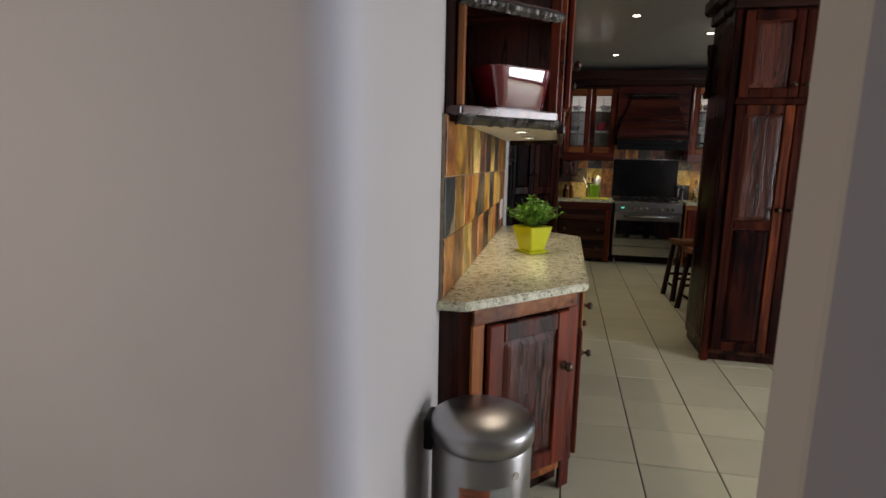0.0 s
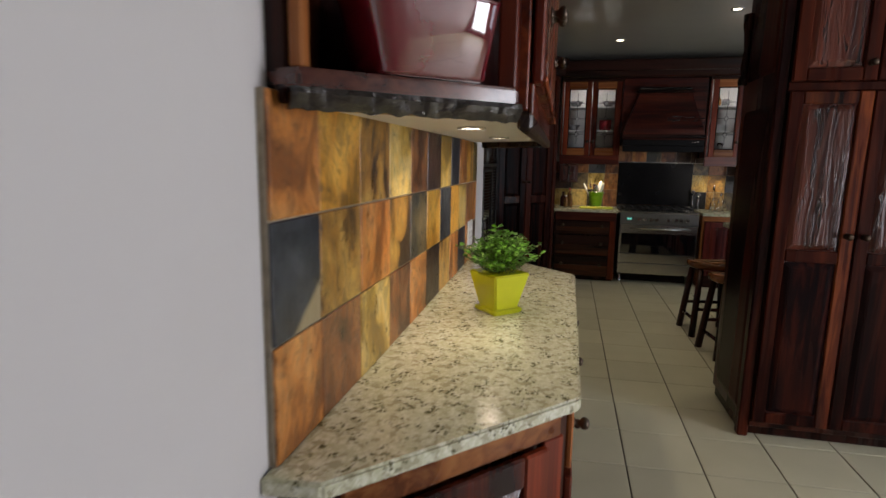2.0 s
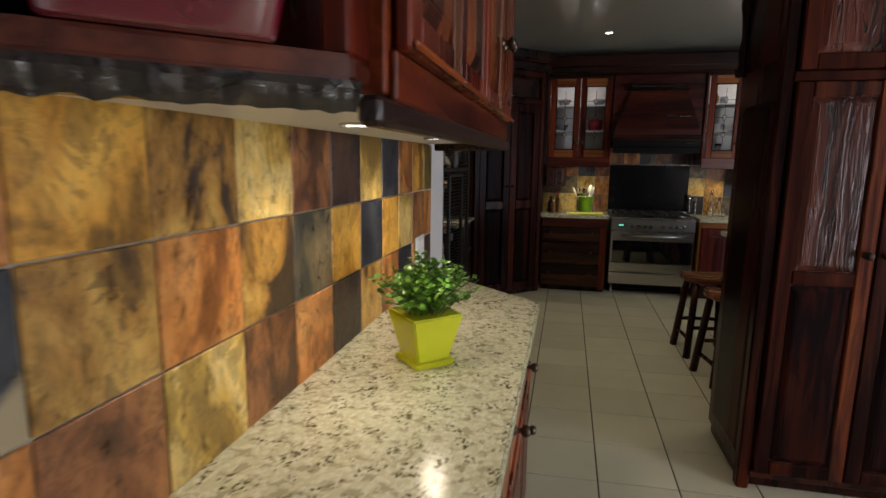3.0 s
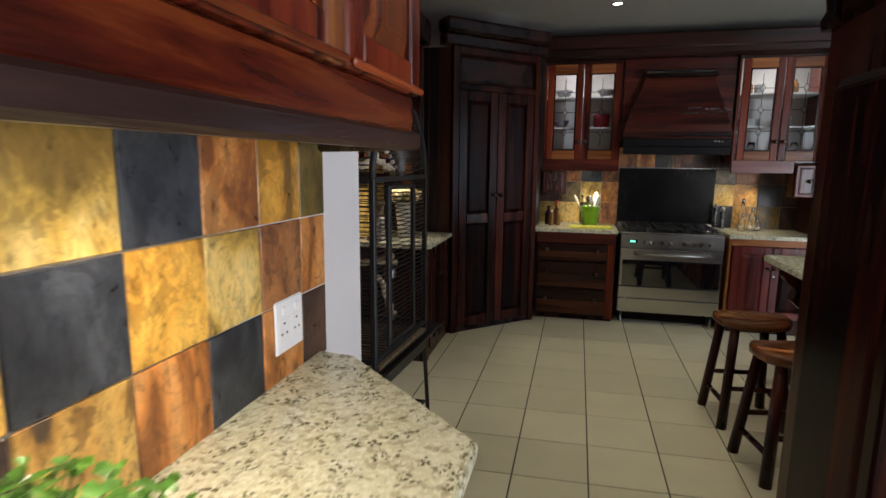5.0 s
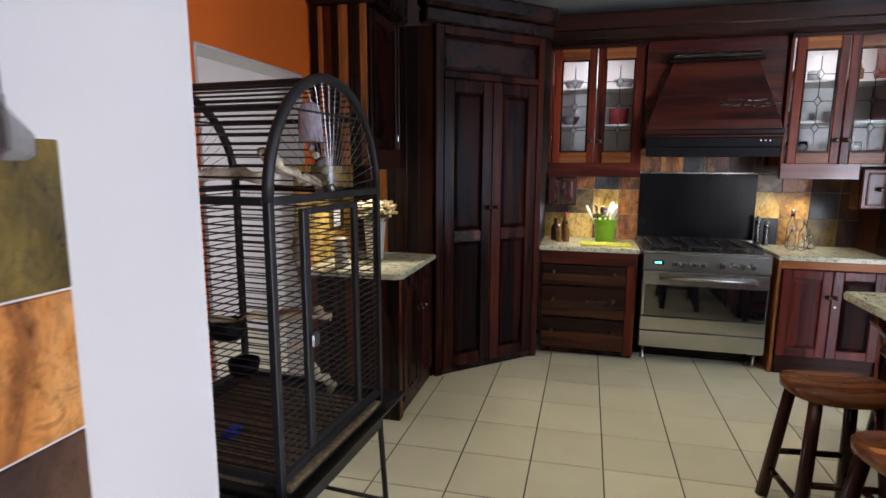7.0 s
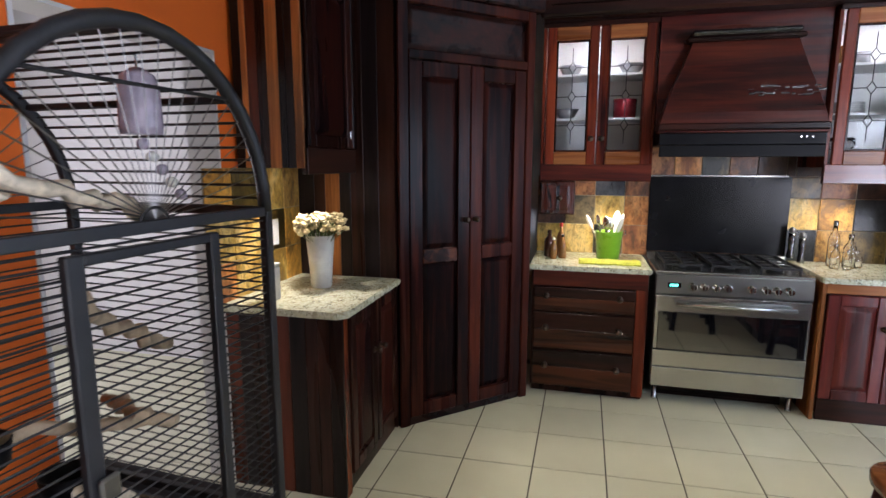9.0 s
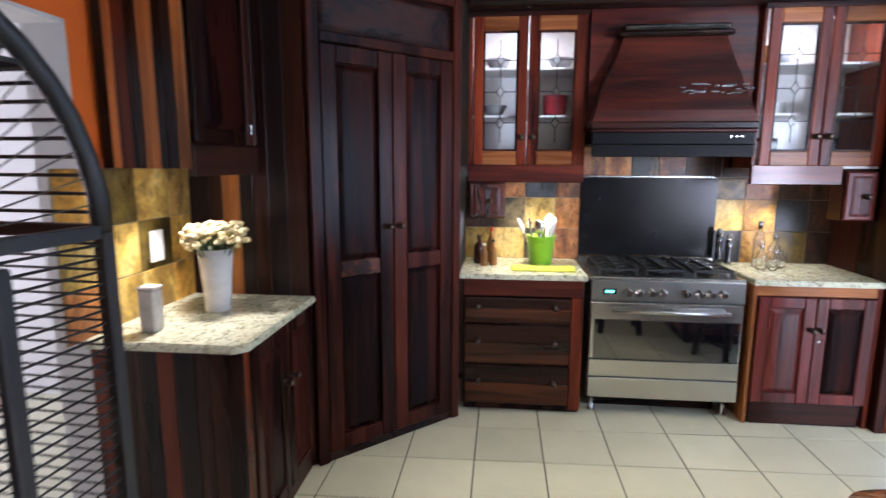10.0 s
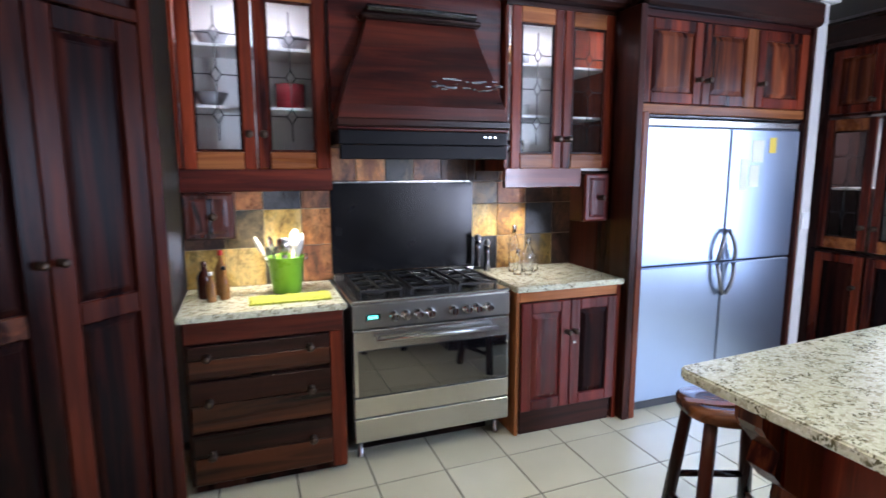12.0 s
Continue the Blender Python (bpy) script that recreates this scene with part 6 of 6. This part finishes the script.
    for x in (0.0, -D):
        for y in (0.0, W):
            g = part("leg", tube([(x, y, zb - 0.1), (x + (0.02 if x == 0 else -0.02), y + (0.02 if y else -0.02), 0.06)], 0.012, 6), M_CAGE, c)
            part("castor", lathe([(0.026, -0.012), (0.03, -0.006), (0.03, 0.006), (0.026, 0.012)], 14, Matrix.Translation((x + (0.02 if x == 0 else -0.02), y + (0.02 if y else -0.02), 0.030)) @ pose(0, 0, 0, 90)), M_BLACKP, g)
        part("stand_bar", tube([(x, -0.01, 0.13), (x, W + 0.01, 0.13)], 0.009, 6), M_CAGE, c)
    for y in (0.0, W):
        part("stand_bar", tube([(0.0, y, 0.13), (-D, y, 0.13)], 0.009, 6), M_CAGE, c)
    return c


CG = cage()


def cm(p):
    a = radians(-4)
    return Vector((-0.50 + p[0] * math.cos(a) - p[1] * math.sin(a), 4.88 + p[0] * math.sin(a) + p[1] * math.cos(a), p[2]))


def wobble(p, q, n, amp, seed):
    out = []
    for i in range(n + 1):
        v = Vector(p).lerp(Vector(q), i / n)
        out.append(cm(v + amp * Vector(noise.noise_vector(Vector((i * 0.7, seed, 0.3))))))
    return out


for p, q, r, s, nm, mm in (((-0.04, 0.18, 1.33), (-0.30, 0.62, 1.08), 0.013, 1, "perch", M_BRANCH), ((-0.02, 0.30, 1.06), (-0.50, 0.60, 0.92), 0.012, 2, "perch", M_BRANCH),
                           ((-0.05, 0.16, 1.00), (-0.12, 0.52, 0.68), 0.011, 3, "rope_perch", M_ROPE), ((-0.03, 0.02, 1.58), (-0.05, 0.36, 1.46), 0.012, 4, "rope_perch", M_ROPE),
                           ((-0.52, 0.06, 1.52), (-0.06, 0.10, 1.52), 0.014, 5, "perch", M_ROPE), ((-0.50, 0.05, 1.05), (-0.06, 0.40, 1.02), 0.012, 6, "perch", M_BRANCH)):
    tagged(part(nm, tube(wobble(p, q, 14, 0.03, s), r * 1.25, 8), mm), "knotted natural branch perch in the cage" if nm == "perch" else "spiral cotton rope perch in the cage", "perch")
toy = thing("cage_toy", "dark red wooden block toy hung in the cage", "toy")
part("block", box(-0.035, 0.035, -0.012, 0.012, -0.08, 0.08, 0.004, Matrix.Translation(cm((-0.46, 0.08, 1.17)))), M_REDBLK, toy)
part("chain", tube([cm((-0.46, 0.08, 1.25)), cm((-0.46, 0.08, 1.45))], 0.003, 5), M_STEEL, toy)
part("bell", lathe([(0.02, -0.03), (0.018, -0.01), (0.006, 0.0)], 12, Matrix.Translation(cm((-0.46, 0.08, 1.08)))), M_STEEL, toy)
toy = thing("cage_toy", "stack of coloured plastic rings hung in the cage", "toy")
for k, mm in enumerate((M_YELP, M_REDCAP, M_LIME, M_YELP)):
    part("ring", lathe([(0.012, 0), (0.026, 0.004), (0.026, 0.02), (0.012, 0.024)], 14, Matrix.Translation(cm((-0.40, 0.14, 1.52 + 0.032 * k)))), mm, toy)
part("chain", tube([cm((-0.40, 0.14, 1.5)), cm((-0.40, 0.14, 1.70))], 0.002, 5), M_STEEL, toy)
for k, (a, b) in enumerate(((-0.42, 0.10), (-0.36, 0.22))):
    tagged(part("toy_block", box(-0.035, 0.035, -0.02, 0.02, 0, 0.03, 0.005, Matrix.Translation(cm((a, b, 0.592))) @ pose(0, 0, 0, 0, 0, 30 + 50 * k)), M_BLUE), "blue plastic toy on the cage floor", "toy")
for k, (a, b, z) in enumerate(((-0.30, 0.16, 0.98), (-0.48, 0.45, 0.72))):
    fb = part("food_bowl", lathe([(0.04, 0), (0.055, 0.01), (0.062, 0.06), (0.058, 0.06), (0.045, 0.012)], 20, Matrix.Translation(cm((a, b, z)))), M_BLACKP)
    tagged(fb, "black plastic food bowl clipped in the cage", "bowl")

toy = thing("cage_toy", "pale mauve acrylic bell toy hung under the cage roof", "toy")
TC = Vector((-0.62, 5.36, 1.63))
part("bell", lathe([(0.042, 0.0), (0.044, 0.02), (0.042, 0.09), (0.034, 0.125), (0.012, 0.14), (0.010, 0.135), (0.031, 0.118), (0.038, 0.088), (0.039, 0.004)], 20, Matrix.Translation(TC)), M_MAUVE, toy)
part("chain", tube([TC + Vector((0, 0, 0.135)), TC + Vector((0, 0, 0.17))], 0.003, 5), M_STEEL, toy)
for k in range(5):
    part("bead", lathe([(0.006, -0.012), (0.013, -0.005), (0.013, 0.005), (0.006, 0.012)], 10, Matrix.Translation(TC + Vector((0.012 * k, 0.012 * k, -0.02 - 0.028 * k)))), M_TOOL if k % 2 else M_MAUVE, toy)

# glazed door of the side room
gd = thing("door_1", "bright white glazed outside door in the side room", "door", kind="structure")
for y in (6.0, 6.48, 6.95):
    part("door_frame", box(-4.55, -4.50, y, y + 0.05, 0, 2.35, 0.003), M_WHITE, gd)
part("door_frame", box(-4.55, -4.50, 6.05, 6.95, 2.28, 2.35, 0.003), M_WHITE, gd)

# ---- floor tiles, nearest first ----
S, SH = 0.370, 0.03
tiles = []
fl = bpy.data.objects["floor"]
SHEAR = Matrix(((1, 0.01, 0, 0), (SH, 1, 0, 0), (0, 0, 1, 0), (0, 0, 0, 1)))
lo_m = bpy.data.meshes.new("tile")
bm = box(-S / 2 + 0.0034, S / 2 - 0.0034, -S / 2 + 0.0034, S / 2 - 0.0034, -0.012, 0.0, 0.002)
bm.transform(SHEAR)
bm.to_mesh(lo_m)
bm.free()
lo_m.materials.append(M_TILE)
rest = bmesh.new()
for i in range(-13, 13):
    for j in range(-28, 5):
        px, py = S * (i + 0.5), S * (j - 0.5)
        x, y = 0.505 + px + 0.01 * (py + 0.6), 7.748 + py + SH * px
        if not (-4.5 < x < 4.95 and -2.4 < y < 8.5):
            continue
        if -1.3 < x < 2.7 and 2.0 < y < 8.2:
            o = new("tile", lo_m)
            o.location = (x, y, 0)
            o.parent = fl
        else:
            bbox(rest, -S / 2 + 0.0034, S / 2 - 0.0034, -S / 2 + 0.0034, S / 2 - 0.0034, -0.012, 0.0, 0, Matrix.Translation((x, y, 0)) @ SHEAR)
tagged(part("outer_tiles", rest, M_TILE, fl), kind="stuff")
